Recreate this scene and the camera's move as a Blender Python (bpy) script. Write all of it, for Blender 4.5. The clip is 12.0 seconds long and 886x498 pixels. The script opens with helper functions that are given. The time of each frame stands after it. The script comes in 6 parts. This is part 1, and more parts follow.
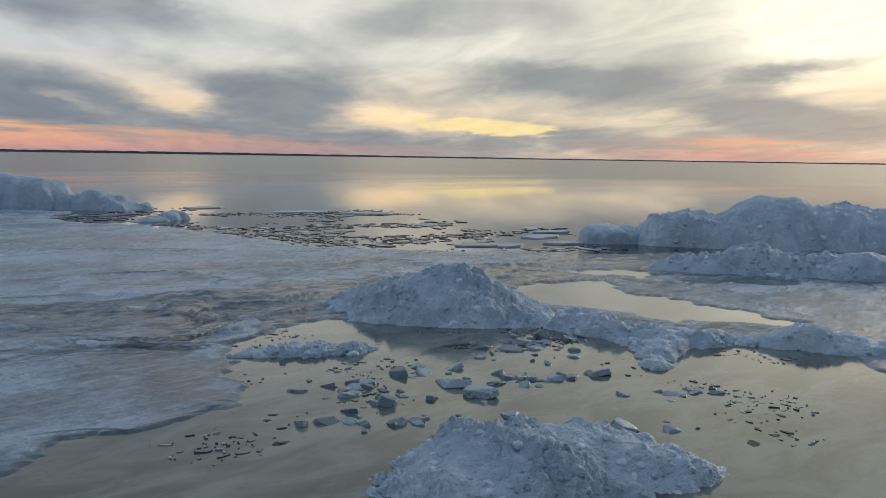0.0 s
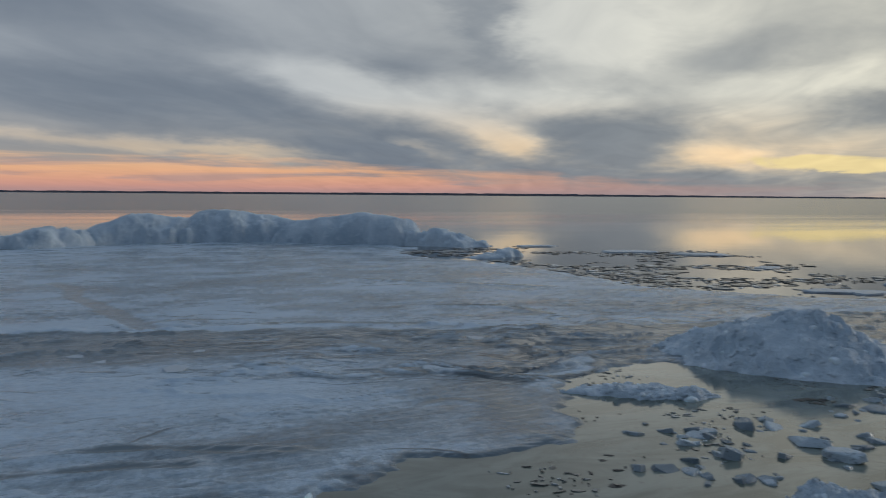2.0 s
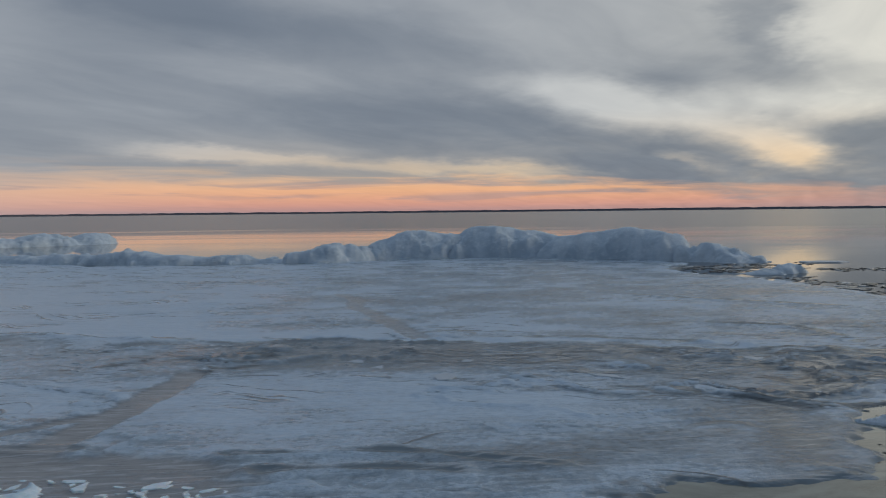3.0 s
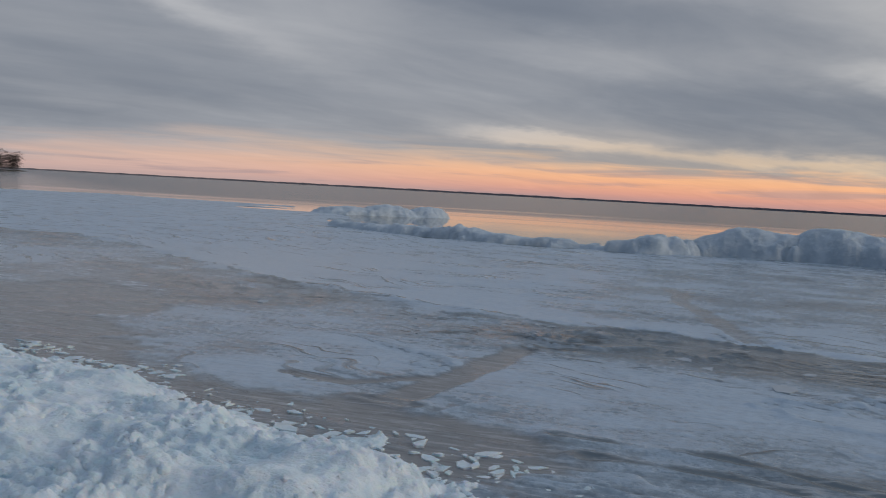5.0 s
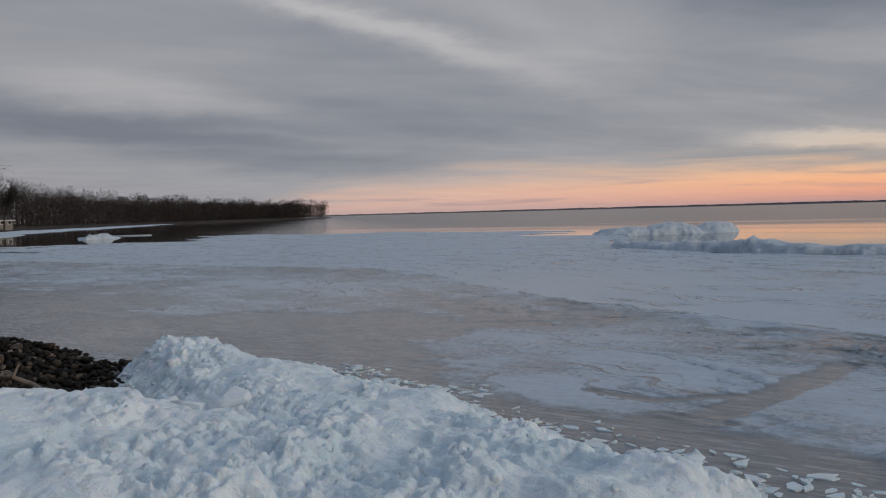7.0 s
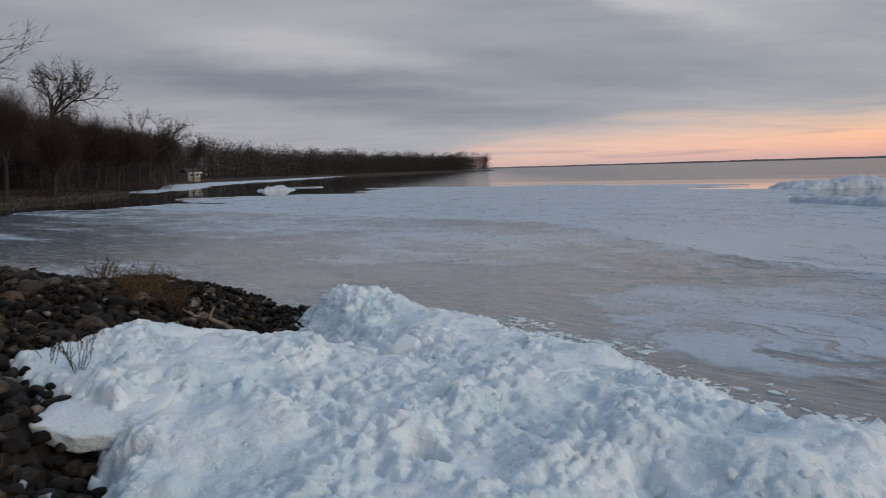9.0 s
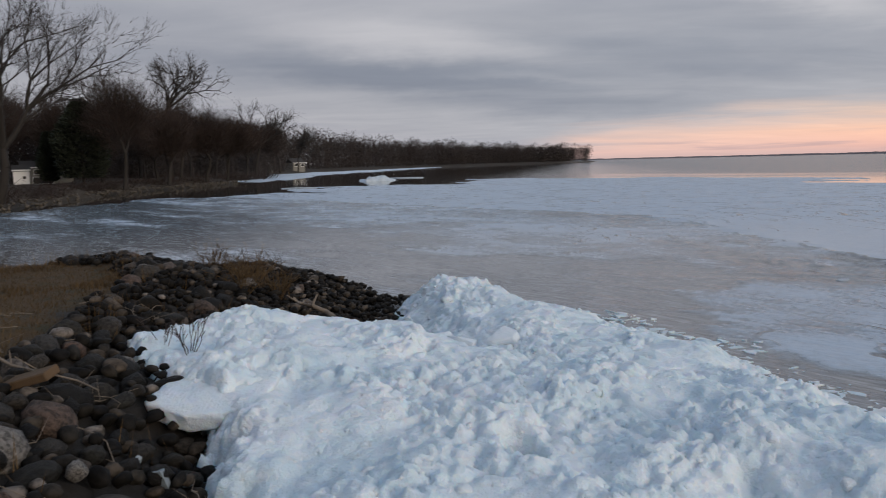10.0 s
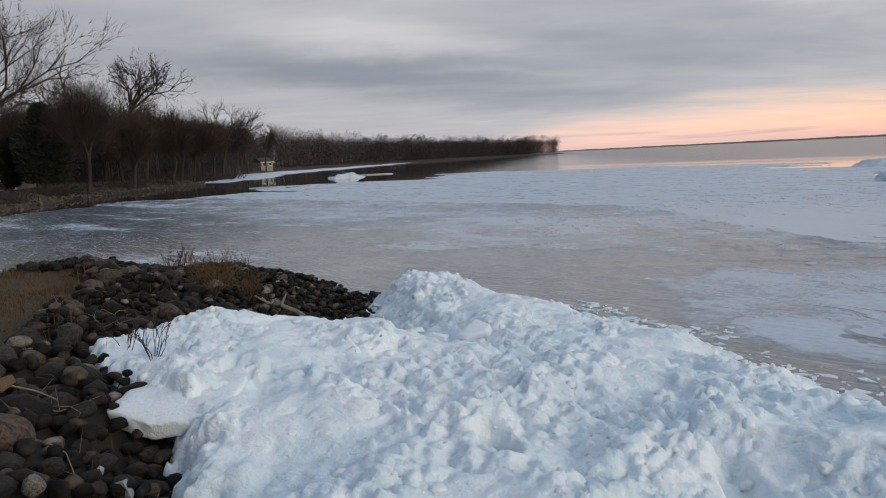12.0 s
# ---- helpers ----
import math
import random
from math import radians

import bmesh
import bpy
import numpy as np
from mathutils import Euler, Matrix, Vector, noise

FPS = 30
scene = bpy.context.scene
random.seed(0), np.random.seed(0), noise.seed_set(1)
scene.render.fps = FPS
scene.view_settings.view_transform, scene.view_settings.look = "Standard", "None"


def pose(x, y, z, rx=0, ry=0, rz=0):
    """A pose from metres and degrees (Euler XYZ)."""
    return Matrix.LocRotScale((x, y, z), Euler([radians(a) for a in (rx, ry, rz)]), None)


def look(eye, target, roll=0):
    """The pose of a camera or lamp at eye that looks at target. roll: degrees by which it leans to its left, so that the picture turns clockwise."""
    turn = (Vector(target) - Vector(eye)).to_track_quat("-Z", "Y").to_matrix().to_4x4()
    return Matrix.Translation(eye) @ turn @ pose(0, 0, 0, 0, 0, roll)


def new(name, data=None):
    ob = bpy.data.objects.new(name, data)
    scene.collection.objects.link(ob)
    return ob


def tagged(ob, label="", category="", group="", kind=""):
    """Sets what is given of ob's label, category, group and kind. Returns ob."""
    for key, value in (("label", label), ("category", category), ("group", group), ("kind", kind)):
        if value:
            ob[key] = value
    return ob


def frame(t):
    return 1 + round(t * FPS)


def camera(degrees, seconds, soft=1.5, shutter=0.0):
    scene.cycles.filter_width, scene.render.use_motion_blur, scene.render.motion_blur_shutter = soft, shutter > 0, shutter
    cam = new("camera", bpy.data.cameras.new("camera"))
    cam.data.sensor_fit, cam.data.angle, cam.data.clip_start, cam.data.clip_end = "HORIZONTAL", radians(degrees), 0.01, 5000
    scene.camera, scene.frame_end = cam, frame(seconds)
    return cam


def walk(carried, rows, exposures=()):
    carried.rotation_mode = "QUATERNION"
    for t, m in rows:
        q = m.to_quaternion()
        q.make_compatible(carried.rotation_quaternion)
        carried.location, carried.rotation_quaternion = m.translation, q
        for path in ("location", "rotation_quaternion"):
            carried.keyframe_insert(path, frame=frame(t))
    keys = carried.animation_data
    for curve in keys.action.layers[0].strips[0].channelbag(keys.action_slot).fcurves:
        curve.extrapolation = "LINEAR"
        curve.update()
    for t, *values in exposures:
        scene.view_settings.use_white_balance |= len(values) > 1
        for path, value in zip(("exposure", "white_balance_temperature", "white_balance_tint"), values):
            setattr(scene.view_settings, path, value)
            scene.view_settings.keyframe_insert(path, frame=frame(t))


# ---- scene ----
# A frozen lake shore at sunset: ice heaped on a stone bank, sheets of lake ice, open water beyond.

# ---------------------------------------------------------------- camera
cam = camera(56.2, 12.0, soft=1.0, shutter=0.3)
PATH = [
(0.0, 0.291, -0.321, 2.82, 83.708, -0.849, -46.8),
(0.5, 0.264, -0.314, 2.808, 84.121, -1.677, -45.716),
(1.0, 0.263, -0.248, 2.795, 84.214, -0.646, -43.775),
(1.5, 0.3, -0.122, 2.763, 85.661, -0.182, -34.227),
(2.0, 0.269, -0.087, 2.741, 86.267, -0.433, -24.533),
(2.5, 0.27, 0.007, 2.719, 87.042, -1.072, -14.831),
(3.0, 0.301, 0.043, 2.666, 87.441, 0.57, -6.434),
(3.5, 0.251, 0.043, 2.679, 86.555, 1.026, -0.062),
(3.7, 0.232, 0.033, 2.694, 86.129, -0.975, 2.952),
(5.3, -0.044, 0.221, 2.631, 86.433, -3.846, 20.028),
(5.5, -0.059, 0.205, 2.637, 87.28, -4.931, 23.839),
(6.0, -0.15, 0.142, 2.578, 90.411, -4.968, 28.379),
(6.5, -0.176, 0.123, 2.546, 89.083, -1.673, 32.057),
(6.7, -0.191, 0.127, 2.536, 88.396, 0.169, 32.929),
(8.3, -0.118, 0.037, 2.566, 84.805, 1.116, 39.322),
(8.5, -0.127, -0.003, 2.574, 84.996, 1.358, 40.733),
(9.0, -0.14, -0.012, 2.576, 84.518, 1.564, 45.466),
(9.5, -0.175, 0.009, 2.578, 84.132, 2.142, 49.134),
(10.0, -0.176, -0.008, 2.579, 84.071, 1.283, 52.312),
(10.5, -0.224, 0.023, 2.57, 83.816, 1.142, 56.505),
(11.0, -0.25, 0.068, 2.563, 83.832, 1.009, 53.341),
(11.5, -0.25, 0.073, 2.558, 84.163, 1.558, 51.19),
(12.0, -0.253, 0.086, 2.556, 83.671, 2.734, 50.182),
]
EXPOSURES = [(0.0, -0.16, 6150, 9), (0.5, -0.26, 6120, 9), (1.0, -0.32, 6100, 8), (2.5, -0.38, 6150, 8), (3.5, -0.19, 6450, 11), (5.5, -0.17, 6700, 13), (6.0, -0.14, 6850, 14), (6.5, -0.20, 6850, 14), (8.5, 0.0, 6800, 14), (10.5, 0.28, 6750, 15), (12.0, 0.42, 6950, 14)]
walk(cam, [(r[0], pose(*r[1:])) for r in PATH], EXPOSURES)

# ---------------------------------------------------------------- node helpers


class Nodes:
    """Short hand for wiring a node tree."""

    def __init__(self, tree):
        self.tree = tree
        tree.nodes.clear()

    def node(self, kind, **props):
        n = self.tree.nodes.new(kind)
        for key, value in props.items():
            setattr(n, key, value)
        return n

    def link(self, value, socket):
        if isinstance(value, bpy.types.NodeSocket):
            self.tree.links.new(value, socket)
        else:
            socket.default_value = value

    def math(self, op, a, b=0.0, c=0.0, clamp=False):
        n = self.node("ShaderNodeMath", operation=op, use_clamp=clamp)
        for s, v in zip(n.inputs, (a, b, c)):
            self.link(v, s)
        return n.outputs[0]

    def step(self, value, low, high):
        n = self.node("ShaderNodeMapRange", interpolation_type="SMOOTHSTEP")
        for s, v in zip(n.inputs, (value, low, high, 0.0, 1.0)):
            self.link(v, s)
        return n.outputs[0]

    def mix(self, f, a, b, blend="MIX"):
        n = self.node("ShaderNodeMix", data_type="RGBA", blend_type=blend)
        self.link(f, n.inputs[0])
        for s, v in ((n.inputs[6], a), (n.inputs[7], b)):
            self.link((*v, 1.0) if isinstance(v, tuple) and len(v) == 3 else v, s)
        return n.outputs[2]

    def xyz(self, x, y, z):
        n = self.node("ShaderNodeCombineXYZ")
        for s, v in zip(n.inputs, (x, y, z)):
            self.link(v, s)
        return n.outputs[0]

    def noise(self, vector, scale, detail=4.0, rough=0.5, distortion=0.0, out=0):
        n = self.node("ShaderNodeTexNoise")
        self.link(vector, n.inputs["Vector"])
        n.inputs["Scale"].default_value, n.inputs["Detail"].default_value = scale, detail
        n.inputs["Roughness"].default_value, n.inputs["Distortion"].default_value = rough, distortion
        return n.outputs[out]

    def ramp(self, f, stops):
        n = self.node("ShaderNodeValToRGB")
        self.link(f, n.inputs[0])
        e = n.color_ramp.elements
        while len(e) < len(stops):
            e.new(0.5)
        for k, (p, c) in zip(e, stops):
            k.position, k.color = p, (*c, 1.0) if isinstance(c, tuple) else (c, c, c, 1.0)
        return n.outputs[0]

    def stretch(self, vector, scale, turn=0.0):
        n = self.node("ShaderNodeMapping")
        self.link(vector, n.inputs[0])
        n.inputs["Scale"].default_value, n.inputs["Rotation"].default_value = scale, (0, 0, radians(turn))
        return n.outputs[0]


# ---------------------------------------------------------------- sky and sun
SUN_AZ, SUN_EL = 84.0, 3.0
world = bpy.data.worlds.new("sunset_sky")
scene.world = world
world.use_nodes = True
w = Nodes(world.node_tree)
direction = w.node("ShaderNodeTexCoord").outputs["Generated"]
parts = w.node("ShaderNodeSeparateXYZ")
w.link(direction, parts.inputs[0])
dx, dy, dz = parts.outputs
az = w.math("MULTIPLY", w.math("ARCTAN2", dx, dy), 57.2958)
el = w.math("MULTIPLY", w.math("ARCSINE", dz), 57.2958)
# the cloud deck: a level layer, streaked along one wind direction
deck = w.math("ADD", w.math("MAXIMUM", dz, 0.0), 0.10)
px, py = w.math("DIVIDE", dx, deck), w.math("DIVIDE", dy, deck)
WIND = radians(38)
along = w.math("ADD", w.math("MULTIPLY", px, math.sin(WIND)), w.math("MULTIPLY", py, math.cos(WIND)))
across = w.math("SUBTRACT", w.math("MULTIPLY", px, math.cos(WIND)), w.math("MULTIPLY", py, math.sin(WIND)))
wobble = w.node("ShaderNodeSeparateXYZ")
w.link(w.noise(w.xyz(w.math("MULTIPLY", az, 0.10), w.math("MULTIPLY", el, 0.32), 5.2), 1.0, 5.0, 0.62, 0.0, 1), wobble.inputs[0])
broad = w.noise(w.xyz(w.math("MULTIPLY", along, 0.30), across, 3.1), 0.9, 3.0, 0.45, 0.6)
fine = w.noise(w.xyz(w.math("MULTIPLY", along, 1.0), w.math("MULTIPLY", across, 1.7), 8.4), 0.9, 6.0, 0.55, 0.8)
flat = w.noise(w.xyz(w.math("MULTIPLY", az, 0.07), w.math("MULTIPLY", el, 1.1), 1.7), 1.0, 5.0, 0.58, 0.5)
calm = w.math("MULTIPLY_ADD", w.step(az, -20.0, 40.0), 0.55, 0.40)
cloud = w.math("MULTIPLY", calm, w.math("ADD", w.math("MULTIPLY", w.math("SUBTRACT", broad, 0.5), 1.1), w.math("MULTIPLY", w.math("SUBTRACT", fine, 0.5), 1.2)))
# banks and breaks of the deck: bearing, elevation, half length, half height, slope (degrees), and how much light comes through
SUNWARD = [
(31.8, 6.51, 6.1, 0.86, -0.105, 0.5),
(29.4, 3.65, 3.0, 0.66, -0.22, 0.55),
(36.7, 4.13, 4.5, 1.95, 0.028, -0.6),
(28.8, 6.19, 2.0, 1.01, -0.051, -0.25),
(43.1, 2.77, 3.4, 0.86, -0.081, 0.4),
(46.9, 6.41, 5.8, 1.75, 0.015, 0.3),
(55.0, 5.28, 5.6, 0.78, -0.047, -0.7),
(69.1, 5.66, 3.5, 0.58, 0.19, -0.75),
(69.0, 2.7, 6.3, 0.94, -0.109, -0.75),
(71.2, 8.2, 4.1, 2.34, -0.048, 0.8),
(40.5, 0.82, 9.1, 0.86, -0.013, -0.5),
(58.1, 1.26, 6.3, 0.62, -0.009, -0.4),
(43.1, 8.72, 7.1, 1.01, 0.072, -0.3),
(34.1, 11.29, 4.8, 2.34, -0.148, 0.5),
(27.7, 11.53, 1.9, 2.34, -0.316, -0.4),
]
MIDDLE = [
(-12.0, 11.0, 9.0, 2.0, -0.1, -0.35),
(23.0, 3.23, 1.9, 0.27, -0.179, 0.4),
(21.7, 2.21, 5.9, 1.4, -0.075, -0.45),
(21.0, 8.23, 3.7, 1.17, -0.023, -0.3),
(4.6, 6.63, 15.8, 1.87, -0.159, -0.6),
(4.6, 11.22, 9.7, 1.17, -0.188, -0.4),
(-6.8, 8.68, 6.6, 0.86, -0.13, 0.4),
(19.2, 6.8, 7.7, 1.25, -0.185, 0.75),
(9.2, 2.91, 7.7, 0.31, -0.066, 0.8),
(-7.1, 4.19, 6.0, 0.23, -0.078, 0.5),
(-5.6, 9.7, 6.9, 1.01, -0.167, 0.4),
(-8.2, 3.93, 4.9, 0.31, -0.027, 0.5),
(-11.1, 13.32, 7.1, 1.25, -0.156, -0.5),
(-9.4, 3.96, 4.3, 0.31, -0.051, 0.7),
]
BAYWARD = [
(-32.0, 10.5, 16.0, 2.4, -0.1, -0.35),
(-26.1, 9.96, 4.8, 1.01, -0.118, 0.3),
(-38.0, 12.3, 10.4, 0.7, -0.309, 0.75),
(-52.2, 8.22, 6.6, 0.7, -0.145, 0.15),
(-39.4, 6.8, 15.8, 1.17, -0.075, -0.45),
(-20.3, 11.33, 8.2, 1.48, -0.108, 0.35),
(-53.9, 5.95, 8.8, 1.01, -0.087, -0.35),
(-53.8, 8.0, 10.9, 0.94, -0.122, 0.35),
(-48.2, 5.73, 4.9, 0.23, -0.084, 0.25),
(-59.6, 6.27, 14.2, 0.86, -0.072, -0.4),
(-42.6, 3.69, 8.3, 0.7, -0.036, -0.35),
(-67.0, 9.5, 9.1, 0.86, -0.087, -0.2),
]
wide_az = w.math("ADD", az, w.math("MULTIPLY", w.math("SUBTRACT", wobble.outputs[0], 0.5), 9.0))
wide_el = w.math("ADD", el, w.math("MULTIPLY", w.math("SUBTRACT", wobble.outputs[1], 0.5), 2.6))
for b_az, b_el, half, high, slope, amount in SUNWARD + MIDDLE + BAYWARD:
    u = w.math("MULTIPLY_ADD", wide_az, 1.0 / half, -b_az / half)
    v = w.math("MULTIPLY_ADD", w.math("MULTIPLY_ADD", u, -slope * half, wide_el), 0.85 / high, -0.85 * b_el / high)
    away = w.math("MULTIPLY_ADD", u, u, w.math("MULTIPLY", v, v))
    cloud = w.math("MULTIPLY_ADD", w.math("EXPONENT", w.math("MULTIPLY", away, -0.8)), amount * (1.8 if b_az > 12 else 1.0), cloud)
light = w.step(cloud, -0.8, 0.95)
towards = w.math("SUBTRACT", az, 72.0)
glow = w.math("EXPONENT", w.math("MULTIPLY", w.math("MULTIPLY", towards, towards), -1.0 / (2 * 27.0 ** 2)))
dark_cloud = w.mix(glow, (0.214, 0.252, 0.314), (0.41, 0.41, 0.39))
thin_cloud = w.mix(glow, (0.60, 0.62, 0.645), (1.40, 1.27, 0.97))
clouds = w.mix(w.math("ADD", light, w.math("MULTIPLY", glow, w.math("MULTIPLY", w.step(el, 5.0, 11.0), 0.22)), clamp=True), dark_cloud, thin_cloud)
clouds = w.mix(w.math("MULTIPLY", w.step(az, -38.0, -72.0), w.step(el, 26.0, 18.0)), clouds, w.mix(1.0, clouds, (0.88, 0.88, 0.90), "MULTIPLY"))
# breaks low in the west take the colour of the sun
low = w.math("MULTIPLY", w.step(el, 7.0, 2.0), w.step(az, -30.0, 5.0))
clouds = w.mix(w.math("MULTIPLY", low, light), clouds, w.mix(1.0, clouds, (1.32, 0.98, 0.66), "MULTIPLY"))
# the clear strip over the horizon, its upper edge ragged
turn01 = w.math("MULTIPLY_ADD", az, 1.0 / 180, 0.5)


def at(deg):
    return deg / 180 + 0.5


top = w.math("MULTIPLY", w.ramp(turn01, [(at(-50), 0.0), (at(-43), 0.13), (at(-36), 0.19), (at(-28), 0.24), (at(-13), 0.25), (at(0), 0.24), (at(8), 0.22), (at(18), 0.17), (at(27), 0.11),
                                         (at(42), 0.06), (at(52), 0.04), (at(60), 0.08), (at(68), 0.14), (at(75), 0.08), (at(84), 0.0)]), 10.0)
ragged = w.math("ADD", el, w.math("MULTIPLY", w.math("SUBTRACT", w.math("ADD", flat, w.math("MULTIPLY", fine, 0.5)), 0.75), 2.6))
soft = w.math("MULTIPLY_ADD", w.step(az, 5.0, -25.0), 0.9, 0.55)
strip = w.math("MULTIPLY", w.step(w.math("SUBTRACT", top, ragged), w.math("MULTIPLY", soft, -1.0), soft), w.step(top, 0.0, 1.6))
strip_colour = w.ramp(w.math("MULTIPLY", el, 0.25), [(0.0, (0.62, 0.32, 0.30)), (0.12, (0.90, 0.41, 0.30)), (0.38, (1.12, 0.58, 0.31)), (0.75, (1.08, 0.72, 0.42))])
strip_colour = w.mix(w.math("MULTIPLY", w.step(az, 0.0, -40.0), 0.75), strip_colour, (0.76, 0.58, 0.52))
strip_colour = w.mix(w.math("MULTIPLY", w.step(az, 15.0, 40.0), 0.5), strip_colour, (0.95, 0.46, 0.32))
streak = w.step(flat, 0.50, 0.66)
strip_colour = w.mix(w.math("MULTIPLY", streak, 0.55), strip_colour, (0.44, 0.33, 0.35))
sky = w.mix(w.math("MULTIPLY", strip, 0.92), clouds, strip_colour)
# the gap where the low sun lights the cloud edge
gap_a = w.math("DIVIDE", w.math("SUBTRACT", az, 49.7), 5.4)
gap_e = w.math("DIVIDE", w.math("SUBTRACT", el, w.math("MULTIPLY_ADD", w.math("SUBTRACT", az, 49.7), -0.03, 2.1)), 0.62)
gap = w.math("SUBTRACT", 1.0, w.math("ADD", w.math("MULTIPLY", gap_a, gap_a), w.math("MULTIPLY", gap_e, gap_e)))
gap = w.step(w.math("ADD", gap, w.math("MULTIPLY", w.math("SUBTRACT", fine, 0.5), 2.6)), 0.0, 0.5)
sky = w.mix(gap, sky, (1.15, 0.90, 0.44))
# grey-mauve haze on the horizon
sky = w.mix(w.math("MULTIPLY", w.step(el, 0.9, 0.0), 0.35), sky, (0.42, 0.35, 0.37))
wisp = w.noise(w.xyz(w.math("MULTIPLY", along, 1.6), w.math("MULTIPLY", across, 3.4), 2.2), 0.8, 4.0, 0.5, 1.2)
sky = w.mix(w.math("MULTIPLY", calm, 0.5), sky, w.mix(wisp, w.mix(1.0, sky, (0.55, 0.58, 0.64), "MULTIPLY"), w.mix(1.0, sky, (1.45, 1.42, 1.36), "MULTIPLY")))
# overhead the deck brightens evenly
east = w.step(dy, 0.35, -0.6)
sky = w.mix(w.step(el, 15.0, 42.0), sky, w.mix(east, (0.42, 0.505, 0.63), (0.19, 0.245, 0.33)))
sky = w.mix(w.math("MULTIPLY", w.step(w.math("ABSOLUTE", az), 95.0, 140.0), w.step(el, 42.0, 15.0)), sky, (0.175, 0.22, 0.29))
nishita = w.node("ShaderNodeTexSky", sky_type="NISHITA", sun_disc=False, sun_elevation=radians(SUN_EL), sun_rotation=radians(SUN_AZ))
back = w.node("ShaderNodeBackground")
w.link(sky, back.inputs[0])
back.inputs[1].default_value = 1.0
clear = w.node("ShaderNodeBackground")
w.link(nishita.outputs[0], clear.inputs[0])
clear.inputs[1].default_value = 0.10
both = w.node("ShaderNodeMixShader")
both.inputs[0].default_value = 0.06
w.link(back.outputs[0], both.inputs[1])
w.link(clear.outputs[0], both.inputs[2])
w.link(both.outputs[0], w.node("ShaderNodeOutputWorld").inputs[0])

sun = new("sun", bpy.data.lights.new("sun", "SUN"))
sun.data.energy, sun.data.angle, sun.data.color = 0.95, radians(25), (1.0, 0.88, 0.74)
sun_dir = Vector((math.sin(radians(SUN_AZ + 6)), math.cos(radians(SUN_AZ + 6)), math.tan(radians(14))))
sun.matrix_world = look(sun_dir * 50, (0, 0, 0))

# ---------------------------------------------------------------- materials


def material(name, build):
    m = bpy.data.materials.new(name)
    m.use_nodes = True
    k = Nodes(m.node_tree)
    shader = k.node("ShaderNodeBsdfPrincipled")
    where = k.node("ShaderNodeTexCoord").outputs["Object"]
    build(k, shader.inputs, where)
    k.link(shader.outputs[0], k.node("ShaderNodeOutputMaterial").inputs[0])
    return m


def bump(k, s, height, strength=0.5, distance=0.02):
    n = k.node("ShaderNodeBump")
    n.inputs["Strength"].default_value, n.inputs["Distance"].default_value = strength, distance
    k.link(height, n.inputs["Height"])
    k.link(n.outputs[0], s["Normal"])


def chance(k):
    return k.node("ShaderNodeObjectInfo").outputs["Random"]


def value_of(k, name):
    return k.node("ShaderNodeAttribute", attribute_name=name).outputs["Fac"]


def water_look(k, s, p):
    s["Base Color"].default_value = (0.018, 0.022, 0.022, 1)
    s["IOR"].default_value = 1.33
    sep = k.node("ShaderNodeVectorMath", operation="LENGTH")
    k.link(p, sep.inputs[0])
    swell = k.noise(k.stretch(p, (0.012, 0.05, 1.0), 30), 1.0, 4.0)
    out = k.step(k.math("ADD", sep.outputs[1], k.math("MULTIPLY", k.math("SUBTRACT", swell, 0.5), 160.0)), 60.0, 150.0)
    place = k.node("ShaderNodeSeparateXYZ")
    k.link(p, place.inputs[0])
    out = k.math("MULTIPLY", out, k.step(k.math("MULTIPLY_ADD", place.outputs[0], 1.05, place.outputs[1]), -40.0, 50.0))
    ripple = k.noise(k.stretch(p, (0.35, 1.0, 1.0), 40), 1.3, 4.0, 0.6)
    chop = k.noise(k.stretch(p, (0.12, 0.35, 1.0), 40), 1.0, 5.0, 0.65)
    k.link(k.math("MULTIPLY_ADD", out, 0.18, 0.03), s["Roughness"])
    bump(k, s, k.math("ADD", k.math("MULTIPLY", ripple, 0.12), k.math("MULTIPLY", chop, k.math("MULTIPLY", out, 2.8))), 0.55, 0.03)


